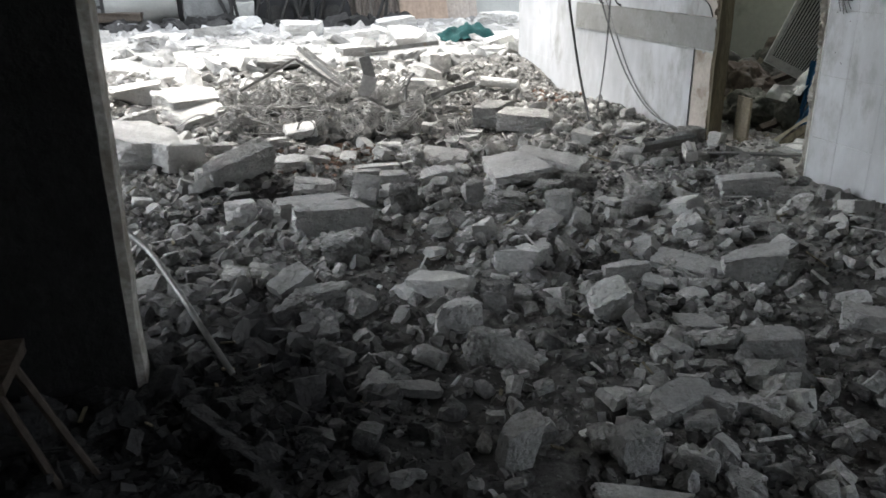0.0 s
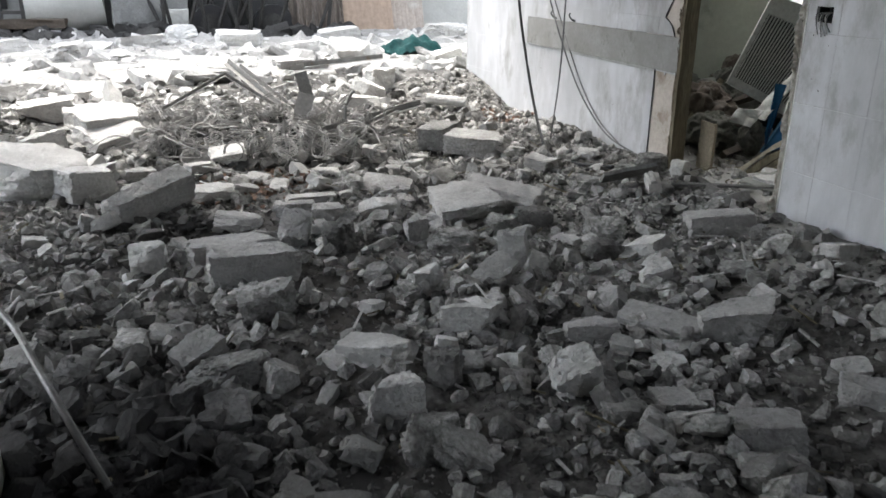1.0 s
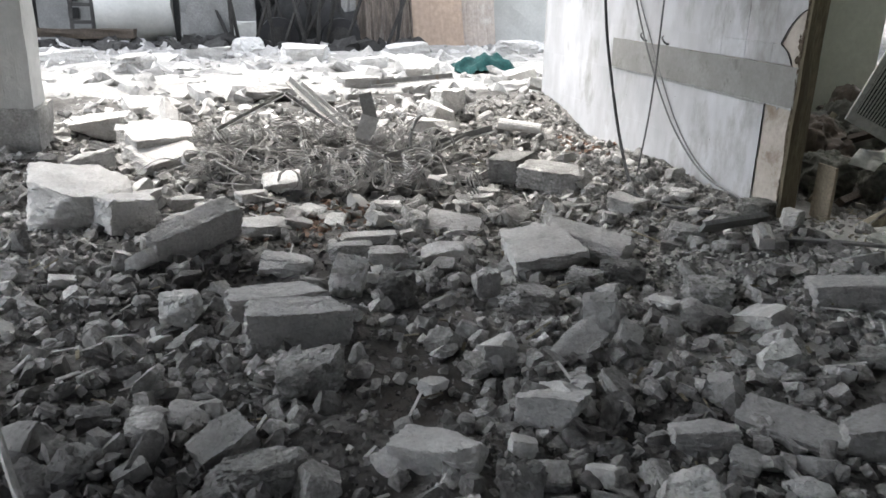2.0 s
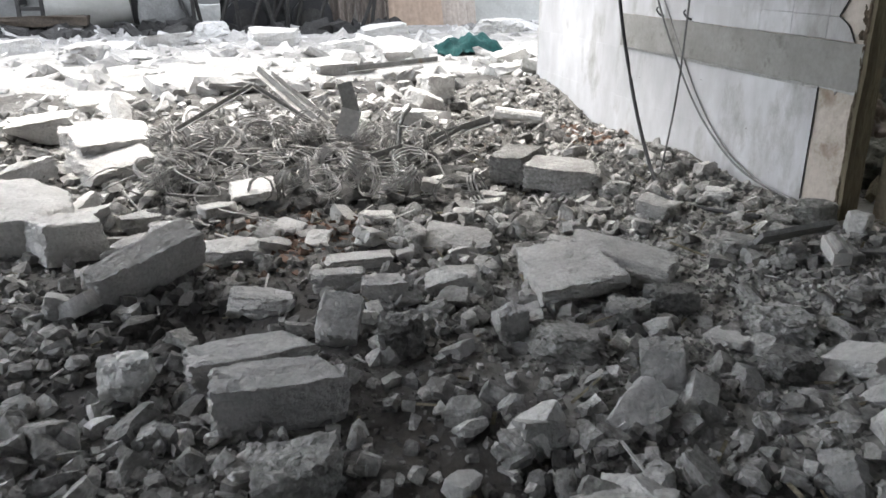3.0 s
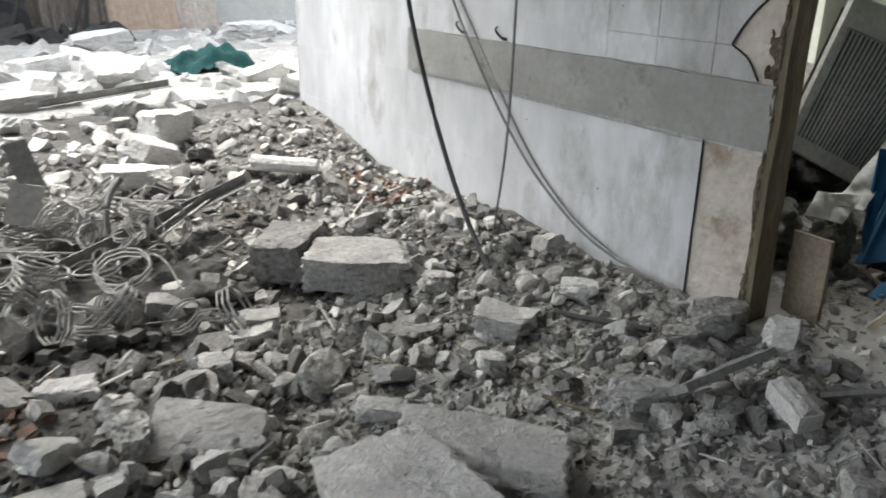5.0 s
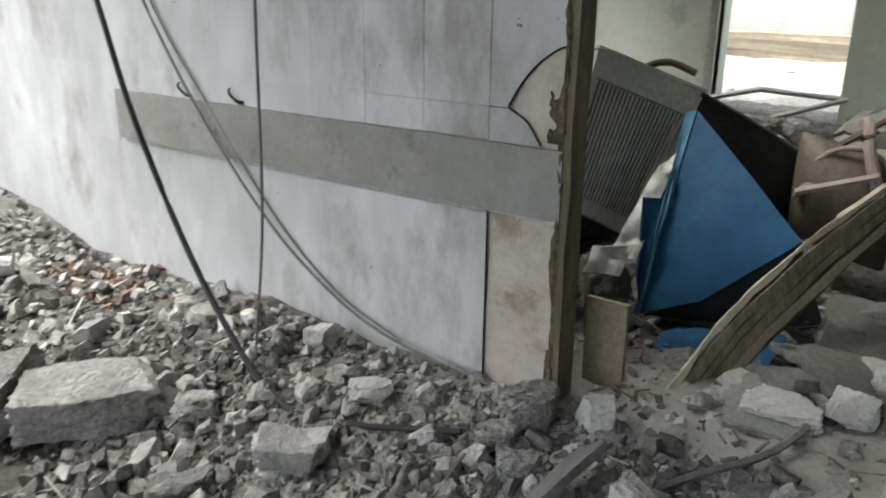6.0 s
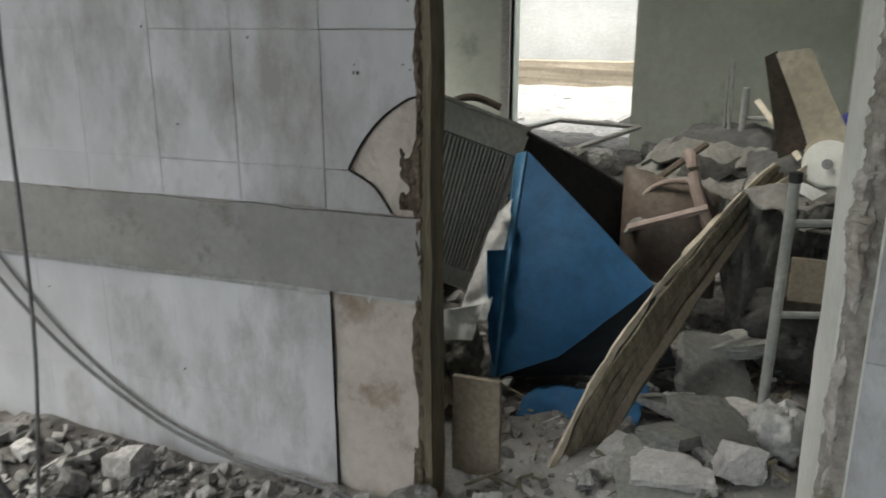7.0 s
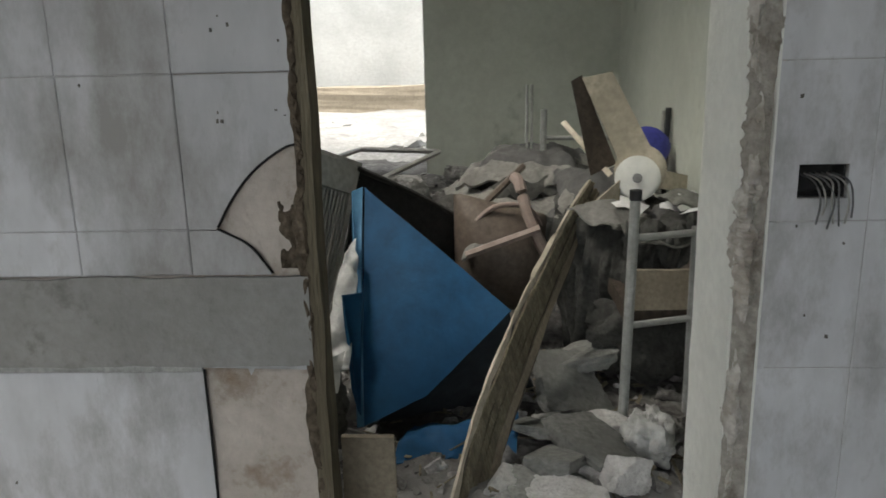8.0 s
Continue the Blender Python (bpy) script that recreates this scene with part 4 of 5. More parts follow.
# burnt wooden stool in the dark corner
sb = thing("burnt_stool", "charred broken wooden stool standing in the dark", "stool")
for a, b in (((-0.22, 1.68, 0.42), (-0.06, 1.58, 0.07)), ((-0.16, 1.72, 0.4), (0.02, 1.63, 0.07)), ((-0.36, 1.6, 0.4), (-0.24, 1.5, 0.07)), ((-0.34, 1.78, 0.4), (-0.3, 1.88, 0.07))):
    part("leg", tube([a, b], 0.013, 6), M_DARKWOOD, sb)
part("seat", rough_box(-0.4, 1.56, 0.4, -0.14, 1.8, 0.44, 5, 0.01, 61), M_DARKWOOD, sb)


# ---- the room behind the doorway ----
def quad_sheet(a, b, c, d, nu, nv, bulge, thick, seed=0, wave=0.0):
    """A sheet over the corners a b c d with a soft bulge along its normal."""
    a, b, c, d = (Vector(p) for p in (a, b, c, d))
    nrm = (b - a).cross(d - a).normalized()
    def f(u, v):
        p = (a * (1 - u) + b * u) * (1 - v) + (d * (1 - u) + c * u) * v
        k = bulge * math.sin(math.pi * u) * math.sin(math.pi * v)
        k += wave * noise.noise(p * 7 + Vector((seed, 0, 0))) + wave * 0.5 * noise.noise(p * 17 + Vector((seed, 3, 0)))
        return p + nrm * k
    return sheet(nu, nv, f, thick)


mat_b = thing("folded_blue_mat", "blue vinyl mat folded to a point, dusty", "mat")
A, B, C, D = (4.76, 4.35, 1.01), (4.44, 3.82, 0.63), (4.26, 4.32, 0.29), (4.32, 4.12, 0.37)
part("front_face", quad_sheet(C, A, B, D, 16, 16, -0.03, 0.012, 2, 0.008), M_BLUE, mat_b, "", 60)
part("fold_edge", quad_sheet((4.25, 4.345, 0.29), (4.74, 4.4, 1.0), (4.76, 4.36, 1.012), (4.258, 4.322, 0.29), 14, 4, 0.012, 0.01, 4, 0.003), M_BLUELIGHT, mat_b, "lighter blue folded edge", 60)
part("flap", quad_sheet((4.28, 4.36, 0.41), (4.33, 4.385, 0.73), (4.36, 4.32, 0.73), (4.275, 4.335, 0.3), 10, 6, 0.02, 0.01, 6, 0.004), M_BLUE, mat_b, "", 60)
# the mat's shaded fold, its shade painted by a darker material
part("lower_face", quad_sheet((4.275, 4.315, 0.285), (4.45, 3.83, 0.62), (4.62, 3.72, 0.24), (4.42, 4.3, 0.24), 12, 12, 0.02, 0.01, 7, 0.012), M_MATSHADE, mat_b, "underside with its shade put into a darker colour", 60)

bc = thing("blue_tarp", "crumpled blue plastic tarp on the floor", "tarp")
part("sheet", quad_sheet((4.12, 4.22, 0.24), (4.14, 3.82, 0.25), (4.34, 3.8, 0.29), (4.34, 4.16, 0.27), 44, 32, 0.012, 0.005, 12, 0.05), M_BLUE, bc, "", 70)

wc = thing("white_cloth", "crumpled dusty white cloth behind the mat", "cloth")
def bundle(c, r, seed):
    """A crumpled bundle of cloth."""
    def f(u, v):
        a, b = u * math.tau, (v - 0.5) * math.pi
        d = Vector((math.cos(a) * math.cos(b), math.sin(a) * math.cos(b), math.sin(b)))
        q = d * 2.2 + Vector((seed, 0, 0))
        k = 1 + 0.35 * noise.noise(q) + 0.3 * (0.4 - abs(noise.noise(q * 1.8))) + 0.12 * (0.4 - abs(noise.noise(q * 4.5)))
        return Vector(c) + Vector((d.x * r[0], d.y * r[1], d.z * r[2])) * k
    bm = sheet(64, 48, f)
    bmesh.ops.remove_doubles(bm, verts=bm.verts[:], dist=0.0004)
    return bm


part("cloth", quad_sheet((4.6, 4.365, 0.86), (4.26, 4.36, 0.5), (4.18, 4.45, 0.5), (4.52, 4.41, 0.81), 70, 40, 0.0, 0.006, 14, 0.06), M_WHITECLOTH, wc, "", 179)
part("hem", quad_sheet((4.26, 4.37, 0.56), (4.18, 4.39, 0.45), (4.1, 4.5, 0.47), (4.16, 4.5, 0.55), 44, 30, 0.02, 0.006, 23, 0.05), M_WHITECLOTH, wc, "", 179)
bb = thing("brown_sack", "dusty brown sack slumped by the mat", "sack")
part("sack", bundle((4.25, 4.45, 0.36), (0.07, 0.07, 0.11), 17), M_CLOTH, bb, "", 50)

bag = thing("plastic_bag", "crumpled whitish plastic bag on the rubble", "bag")
part("bag", bundle((4.1, 3.41, 0.33), (0.085, 0.07, 0.08), 31), M_BAG, bag, "", 60)
# dark bundle added to fill the shaded void below the bed
tcl = thing("under_bed_dark", "dark bundle standing in for the shade under the bed", "bedding")
part("fabric", bundle((4.75, 3.28, 0.42), (0.16, 0.2, 0.16), 37), M_DRAPE, tcl, "", 60)
for k, (x, y, z, a) in enumerate(((4.66, 3.3, 0.84, 12), (4.72, 3.16, 0.87, -24), (4.9, 3.42, 0.86, 40), (4.85, 3.12, 0.92, 5))):
    fc = thing("crumpled_garment", "dusty grey garment crumpled on the bed", "garment", group="garments on the bed")
    part("fabric", quad_sheet((-0.13, -0.1, 0), (0.13, -0.1, 0.01), (0.13, 0.1, 0.02), (-0.13, 0.1, 0), 40, 30, 0.03, 0.008, 90 + 7 * k, 0.045), (M_CLOTH, M_DRAPE, M_DUSTCLOTH, M_CLOTH)[k], fc, "", 70)
    fc.matrix_world = pose(x, y, z, 0, 0, a)

# ribbed grey panel standing aslant
TRp, BRp = Vector((4.9, 4.4, 1.06)), Vector((4.53, 4.5, 0.52))
TLp, BLp = Vector((4.44, 4.66, 1.245)), Vector((4.2, 4.69, 0.71))
rp = thing("air_cooler", "grey metal air cooler with slatted front, tipped over", "air cooler")
nrm = (BRp - TRp).cross(TLp - TRp).normalized()
if nrm.x > 0:
    nrm = -nrm


def on_panel(u, v, d=0.0):
    """A point of the tipped front: u from its right to its left, v downwards, d outwards."""
    return TRp.lerp(TLp, u).lerp(BRp.lerp(BLp, u), v) + nrm * d


def plate(u0, v0, u1, v1, d0, d1):
    """A thin plate on the tipped front."""
    bm = bmesh.new()
    a = [bm.verts.new(on_panel(u, v, d0)) for u, v in ((u0, v0), (u1, v0), (u1, v1), (u0, v1))]
    b = [bm.verts.new(on_panel(u, v, d1)) for u, v in ((u0, v0), (u1, v0), (u1, v1), (u0, v1))]
    bm.faces.new(a)
    bm.faces.new(b[::-1])
    for i in range(4):
        k = (i + 1) % 4
        bm.faces.new((a[k], a[i], b[i], b[k]))
    bmesh.ops.recalc_face_normals(bm, faces=bm.faces[:])
    return bm


# the shade in the slat gaps is painted on this plate
part("backing", plate(0, 0.02, 1, 0.98, -0.07, -0.06), M_BLACK, rp, "near-black plate for the shade behind the slats")
for i in range(23):
    u = 0.05 + 0.88 * i / 22
    part("slat", plate(u, 0.165, u + 0.02, 0.925, -0.006, 0.0), M_PANEL, rp)
part("top_rail", plate(-0.02, -0.02, 1.02, 0.16, -0.03, 0.008), M_PANEL, rp, "broad grey top rail")
part("top_lip", plate(-0.02, -0.045, 1.03, -0.021, -0.06, 0.014), M_PANEL, rp)
part("side_rail", plate(0.96, 0.16, 1.02, 0.98, -0.03, 0.006), M_PANEL, rp)
part("side_rail", plate(-0.02, 0.16, 0.03, 0.98, -0.03, 0.006), M_PANEL, rp)
part("bottom_rail", plate(-0.02, 0.93, 1.02, 1.03, -0.03, 0.01), M_PANEL, rp)
FARC = Vector((5.2, 4.0, 0.79))
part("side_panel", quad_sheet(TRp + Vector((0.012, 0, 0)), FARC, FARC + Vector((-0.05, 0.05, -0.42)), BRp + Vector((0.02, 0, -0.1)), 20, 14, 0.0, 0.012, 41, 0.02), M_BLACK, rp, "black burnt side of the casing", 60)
part("side_lip", tube([TRp + Vector((0, 0, 0.005)), TRp.lerp(FARC, 0.5) + Vector((0, 0, 0.012)), FARC], 0.013, 6), M_CHAR, rp, "bent charred rim")

cb = thing("chipboard_piece", "small brown chipboard piece standing at the post", "board")
part("board", rough_box(3.73, 4.16, 0.2, 3.748, 4.3, 0.53, 4, 0.002, 71), M_BOARD, cb)

# long split door board leaning across the room
pl = thing("split_board", "long splintered wooden door board leaning aslant", "board")
P0, P1_, P2_ = Vector((3.76, 4.05, 0.2)), Vector((4.36, 3.83, 0.6)), Vector((5.27, 3.45, 0.93))
side = Vector((0.14, -0.12, -0.11))
for k, (w0, w1, lift, m_) in enumerate(((0.0, 0.13, 0.016, M_FAN), (0.15, 0.36, 0.004, M_WOOD), (0.385, 0.52, 0.008, M_WOOD), (0.55, 0.75, 0.0, M_WOOD), (0.785, 1.0, -0.006, M_BOARD), (0.03, 0.95, -0.022, M_DARKWOOD))):
    def f(u, v, w0=w0, w1=w1, lift=lift, k=k):
        p = P0 * (1 - u) ** 2 + (P1_ * 2 - (P0 + P2_) / 2) * (2 * u * (1 - u)) + P2_ * u * u
        w = w0 + (w1 - w0) * v
        wob = 0.1 * noise.noise(Vector((u * 5, 0.05 * k, 3))) + 0.02 * noise.noise(Vector((u * 30, k * 3.0 + v, 7)))
        z = lift + 0.012 * noise.noise(Vector((u * 9, v * 2, k * 5.0))) + 0.006 * math.sin(u * 5 + k * 1.7)
        return p + side * (w + wob) * (0.8 + 0.7 * u - 1.05 * u * u) + Vector((0, 0, z))
    part("layer", sheet(60, 3, f, 0.01), m_, pl, "pale top strip" if k == 0 else "", 45)

# bed frame with its post
bed = thing("metal_bed", "grey tubular metal bed buried in debris", "bed")
post_ = part("post", tube([(4.36, 3.445, 0.22), (4.35, 3.43, 1.04)], 0.017, 10), M_BEDPAINT, bed)
part("cap", tube([(4.35, 3.43, 1.03), (4.35, 3.43, 1.062)], 0.02, 10), M_CABLE, post_, "black plastic cap")
part("post", tube([(4.44, 3.21, 0.25), (4.44, 3.21, 0.92)], 0.013, 8), M_BEDPAINT, bed)
for z in (0.6, 0.9):
    part("crossbar", tube([(4.37, 3.43, z), (4.44, 3.21, z)], 0.012, 8), M_BEDPAINT, bed)
part("drawer_front", rough_box(4.47, 3.2, 0.62, 4.49, 3.4, 0.76, 4, 0.003, 77), M_BOARD, bed)
part("base", rough_box(4.5, 3.02, 0.56, 6.0, 3.42, 0.62, 6, 0.01, 79), M_DARKWOOD, bed)
part("head_post", tube([(6.1, 3.58, 0.5), (6.1, 3.57, 1.18)], 0.018, 8), M_BEDPAINT, bed)
part("head_bar", tube([(6.1, 3.57, 1.03), (6.1, 3.1, 1.02)], 0.012, 8), M_BEDPAINT, bed)
for y in (3.66, 3.635):
    part("head_rod", tube([(6.1, y, 0.6), (6.1, y, 1.31)], 0.008, 6), M_BEDPAINT, bed)
part("side_post", tube([(5.8, 3.0, 0.5), (5.8, 2.99, 1.2)], 0.014, 8), M_CABLE, bed)
part("side_post", tube([(5.77, 3.03, 0.5), (5.77, 3.02, 1.19)], 0.008, 8), M_FRAME, bed)


def blanket_stack(cx, cy, rx, ry, z0, count, seed):
    """Folded blankets slumped over one another."""
    rnd = random.Random(seed)
    for k in range(count):
        ob = thing("folded_blanket", ("dark folded blanket on the bed", "pale dusty folded blanket on the bed", "dusty grey-green folded blanket on the bed")[k % 3], "blanket", group="blankets on the bed")
        sx, sy = rx * rnd.uniform(0.95, 1.15) * (1.1 - 0.1 * k), ry * rnd.uniform(0.95, 1.15) * (1.1 - 0.1 * k)
        ox, oy, tw = rnd.uniform(-0.08, 0.08), rnd.uniform(-0.05, 0.05), rnd.uniform(-0.3, 0.3)
        def f(u, v, k=k, sx=sx, sy=sy, ox=ox, oy=oy, tw=tw):
            a, b = 2 * u - 1, 2 * v - 1
            x, y = sx * a, sy * b
            x, y = x * math.cos(tw) - y * math.sin(tw), x * math.sin(tw) + y * math.cos(tw)
            p = Vector((x * 6, y * 6, seed + k * 4.0))
            z = 0.05 * noise.noise(p) + 0.06 * (0.4 - abs(noise.noise(p * 1.6))) + 0.008 * noise.noise(p * 5)
            z -= 0.09 * (max(abs(a), abs(b)) ** 6)
            return (cx + ox + x + 0.03 * noise.noise(p * 0.8), cy + oy + y + 0.03 * noise.noise(p * 0.9 + Vector((5, 0, 0))), z0 + 0.046 * k + z)
        part("fabric", sheet(44, 34, f, 0.022), (M_DRAPE, M_DUSTCLOTH, M_SHADEBACK)[k % 3], ob, "", 60)


blanket_stack(5.72, 3.3, 0.42, 0.31, 0.66, 6, 3)
blanket_stack(6.2, 3.62, 0.45, 0.42, 0.72, 6, 9)


def drape(top_a, top_b, drop, folds, seed, narrow):
    """A blanket hanging in folds from its upper edge."""
    a, b = Vector(top_a), Vector(top_b)
    out = (b - a).cross(Vector((0, 0, 1))).normalized()
    def f(u, v):
        w = 0.5 + (u - 0.5) * (1 - narrow * v)
        p = a.lerp(b, w)
        q = Vector((u * folds + v * 0.8, v * 1.1, seed))
        k = (0.4 - abs(noise.noise(q))) * (0.05 + 0.1 * v) + (0.4 - abs(noise.noise(q * 2.3))) * 0.04
        k += 0.05 * math.sin(math.pi * min(1, v * 1.3)) + 0.012 * noise.noise(q * 5)
        p = p + Vector((0, 0, 0.09 * noise.noise(Vector((u * 3.5, 0, seed))) + 0.03 * noise.noise(Vector((u * 11, 0, seed)))))
        return p + out * k - Vector((0, 0, drop * v * (1 - 0.25 * abs(u - 0.4))))
    return sheet(60, 34, f, 0.007)


dr = thing("hanging_blanket", "dark grey blanket hanging off the bed in folds", "blanket")
part("fabric", drape((5.15, 3.62, 0.82), (4.8, 3.25, 0.86), 0.62, 5, 21, 0.45), M_DRAPE, dr, "", 60)
part("fabric", drape((4.66, 3.4, 0.9), (4.6, 3.06, 0.9), 0.17, 6, 23, 0.0), M_DRAPE, dr, "", 60)

# overturned plastic chair
ch = thing("plastic_chair", "overturned brown plastic armchair in debris", "chair")
def shell(u, v):
    a, b = math.pi * (u - 0.5), math.pi * (v - 0.5) * 0.9
    return Vector((5.16 - 0.17 * math.cos(a) * math.cos(b), 3.83 + 0.19 * math.sin(a), 0.64 + 0.22 * math.sin(b) + 0.05 * math.sin(a)))
part("seat", sheet(24, 20, shell, 0.012), M_BROWN, ch, "", 60)
part("rim", tube([(5.15, 4.02, 0.62), (5.06, 3.97, 0.77), (5.06, 3.86, 0.87), (5.08, 3.72, 0.86), (5.12, 3.65, 0.74)], 0.011, 8), M_ARM, ch)
part("backrest", quad_sheet((5.0, 4.0, 0.66), (4.99, 3.87, 0.74), (5.14, 3.8, 0.85), (5.24, 3.95, 0.78), 12, 12, 0.05, 0.014, 33, 0.004), M_DUSTCLOTH, ch, "cream dusty backrest", 60)
part("arm", tube([(5.08, 3.78, 0.99), (5.05, 3.76, 0.97), (5.0, 3.73, 0.86), (4.97, 3.68, 0.74), (4.98, 3.63, 0.64)], 0.024, 8), M_ARM, ch, "pinkish beige arm")
part("brace", tube([(4.97, 3.98, 0.69), (4.96, 3.68, 0.8)], 0.018, 6), M_ARM, ch)
part("leg", tube([(5.1, 4.0, 0.78), (5.45, 3.72, 0.98)], 0.016, 6), M_BROWN, ch)

# ceiling fan fallen on the bed
fan = thing("ceiling_fan", "cream ceiling fan fallen on the bed", "fan")
def disc(c, axis, r, h, bev=0.012):
    bm = bmesh.new()
    bmesh.ops.create_cone(bm, cap_ends=True, segments=28, radius1=r, radius2=r, depth=h)
    bmesh.ops.bevel(bm, geom=[e for e in bm.edges if len(e.link_faces) == 2 and any(len(f.verts) > 4 for f in e.link_faces)], offset=bev, segments=2, affect="EDGES")
    m = Matrix.Translation(c) @ Vector(axis).to_track_quat("Z", "Y").to_matrix().to_4x4()
    bmesh.ops.transform(bm, matrix=m, verts=bm.verts[:])
    return bm
hub_ = part("hub", disc((5.18, 3.255, 0.96), (-1, 0.25, 0.15), 0.095, 0.05), M_REVEAL, fan, "", 40)
part("motor", disc((5.27, 3.225, 0.98), (-1, 0.25, 0.15), 0.11, 0.1), M_FAN, fan, "", 40)
part("cap", disc((5.15, 3.262, 0.965), (-1, 0.25, 0.15), 0.02, 0.02, 0.004), M_STEEL, hub_, "", 40)
part("blade", quad_sheet((5.23, 3.31, 0.99), (5.25, 3.487, 1.375), (5.25, 3.362, 1.4), (5.23, 3.165, 1.03), 10, 4, 0.01, 0.006), M_FAN, fan, "", 60)
part("blade", quad_sheet((5.2, 3.2, 0.92), (5.35, 3.0, 0.86), (5.35, 3.0, 0.94), (5.22, 3.2, 1.0), 6, 4, 0.005, 0.006), M_FAN, fan, "", 60)
part("blade", quad_sheet((5.18, 3.32, 0.96), (5.0, 3.5, 0.86), (5.05, 3.5, 0.82), (5.2, 3.3, 0.88), 6, 4, 0.005, 0.006), M_FAN, fan, "", 60)
bx = thing("wooden_panel", "dark brown plywood strip standing behind the fan", "board")
part("board", quad_sheet((5.34, 3.43, 0.95), (5.31, 3.525, 1.36), (5.31, 3.48, 1.385), (5.34, 3.32, 1.0), 4, 2, 0, 0.01), M_DARKWOOD, bx)

rod = thing("pale_slat", "thin pale slat leaning on the bed debris", "slat")
part("slat", quad_sheet((5.55, 3.54, 1.16), (5.3, 3.36, 0.95), (5.3, 3.34, 0.965), (5.55, 3.52, 1.175), 6, 2, 0.004, 0.008), M_FAN, rod)
rs = random.Random(58)
for i in range(7):
    x, y, s_ = rs.uniform(4.62, 5.0), rs.uniform(3.06, 3.4), rs.uniform(0.025, 0.055)
    z = 0.9 + rs.uniform(-0.04, 0.06)
    sc = thing("paper_scrap", "torn white paper scrap on the debris", "paper", group="paper scraps")
    a_ = rs.uniform(0, 3.1)
    ux, uy = Vector((math.cos(a_), math.sin(a_), rs.uniform(-0.3, 0.5))) * s_, Vector((-math.sin(a_), math.cos(a_), rs.uniform(-0.2, 0.7))) * s_
    o_ = Vector((x, y, z))
    part("sheet", quad_sheet(o_ - ux - uy, o_ + ux - uy * 0.7, o_ + ux * 0.8 + uy, o_ - ux * 0.6 + uy * 1.1, 6, 6, 0.012, 0.0015, i, 0.008), M_WHITECLOTH, sc, "", 60)
ball = thing("blue_bowl", "violet-blue plastic bowl lying by the wall", "bowl")
bm = bmesh.new()
bmesh.ops.create_uvsphere(bm, u_segments=28, v_segments=16, radius=0.105)
bmesh.ops.delete(bm, geom=[v for v in bm.verts if v.co.z > 0.03], context="VERTS")
bmesh.ops.solidify(bm, geom=bm.faces[:], thickness=0.005)
bmesh.ops.transform(bm, matrix=pose(5.75, 3.09, 1.02, 35, 55, 10), verts=bm.verts[:])
part("shell", bm, M_VIOLET, ball, "", 40)

# dark sacks and boards heaped behind the panel
for k, (x, y, r_, m_) in enumerate(((4.35, 5.15, 0.24, M_BROWN), (4.75, 5.35, 0.28, M_CLOTH), (5.15, 5.1, 0.26, M_CHAR), (4.5, 5.75, 0.26, M_CLOTH), (5.2, 5.75, 0.3, M_BROWN), (4.15, 4.75, 0.16, M_CLOTH))):
    sk = thing("dusty_sack", "dusty brown sack slumped in the debris", "sack", group="sacks in the debris")
    part("sack", bundle((x, y, 0.24 + r_ * 0.7), (r_, r_, r_ * 0.8), 40 + k), m_, sk, "", 50)
for k, (a, b) in enumerate((((3.9, 4.5, 0.26), (4.5, 5.0, 0.42)), ((4.0, 4.4, 0.27), (4.7, 4.75, 0.3)), ((3.85, 4.8, 0.26), (4.6, 5.3, 0.62)), ((4.1, 5.3, 0.3), (5.0, 4.9, 0.66)))):
    wb = thing("broken_lath", "broken brown wooden lath in the debris", "lath", group="laths in the debris")
    part("lath", tube([a, b], 0.03, 4), (M_WOOD, M_DARKWOOD)[k % 2], wb)

# light metal window frame lying on the pile
al = thing("window_sash", "bent light metal window sash on debris", "window frame")
for a, b in (((6.8, 4.66, 0.9), (6.85, 4.16, 0.87)), ((6.85, 4.16, 0.87), (6.3, 4.5, 0.78)), ((6.8, 4.66, 0.9), (6.25, 4.95, 0.85))):
    part("bar", tube([a, b], 0.016, 4), M_FRAME, al)
pp = thing("bent_pipe", "bent rusty brown pipe on the debris", "pipe")
part("pipe", tube([(5.95, 5.1, 0.9), (6.1, 5.15, 1.04), (6.22, 5.05, 1.08), (6.28, 4.9, 1.02)], 0.022, 8), M_BROWN, pp)
for i in range(26):
    x, y = rng.uniform(5.6, 7.1), rng.uniform(4.0, 5.6)
    lump(x, y, rng.uniform(0.08, 0.22), rng.uniform(0.08, 0.2), rng.uniform(0.06, 0.14), rng.uniform(0, 180))


# ---- springs, bars and sheets in the open part ----
mt = thing("spring_mattress", "burnt mattress springs tangled on the rubble", "mattress")
coil = tube([(0.055 * math.cos(a * math.tau / 10), 0.055 * math.sin(a * math.tau / 10), 0.012 * a / 10) for a in range(26)], 0.0032, 5, smooth_path=False)
first = part("coil", coil, M_WIRE, mt)
r3 = random.Random(44)
for i in range(150):
    u, v = r3.random(), r3.random()
    x, y = 0.35 + 1.75 * u, 5.5 + 1.35 * v - 0.35 * (u - 0.5)
    if noise.noise(Vector((x * 1.5, y * 1.5, 9))) < -0.25:
        continue
    ob = first if i == 0 else new("coil", first.data)
    ob.parent = mt
    s = r3.uniform(0.8, 1.9)
    ob.matrix_world = pose(x, y, ground_z(x, y) + r3.uniform(0.03, 0.16), r3.gauss(0, 38), r3.gauss(0, 38), r3.uniform(0, 360)) @ Matrix.Scale(s, 4)
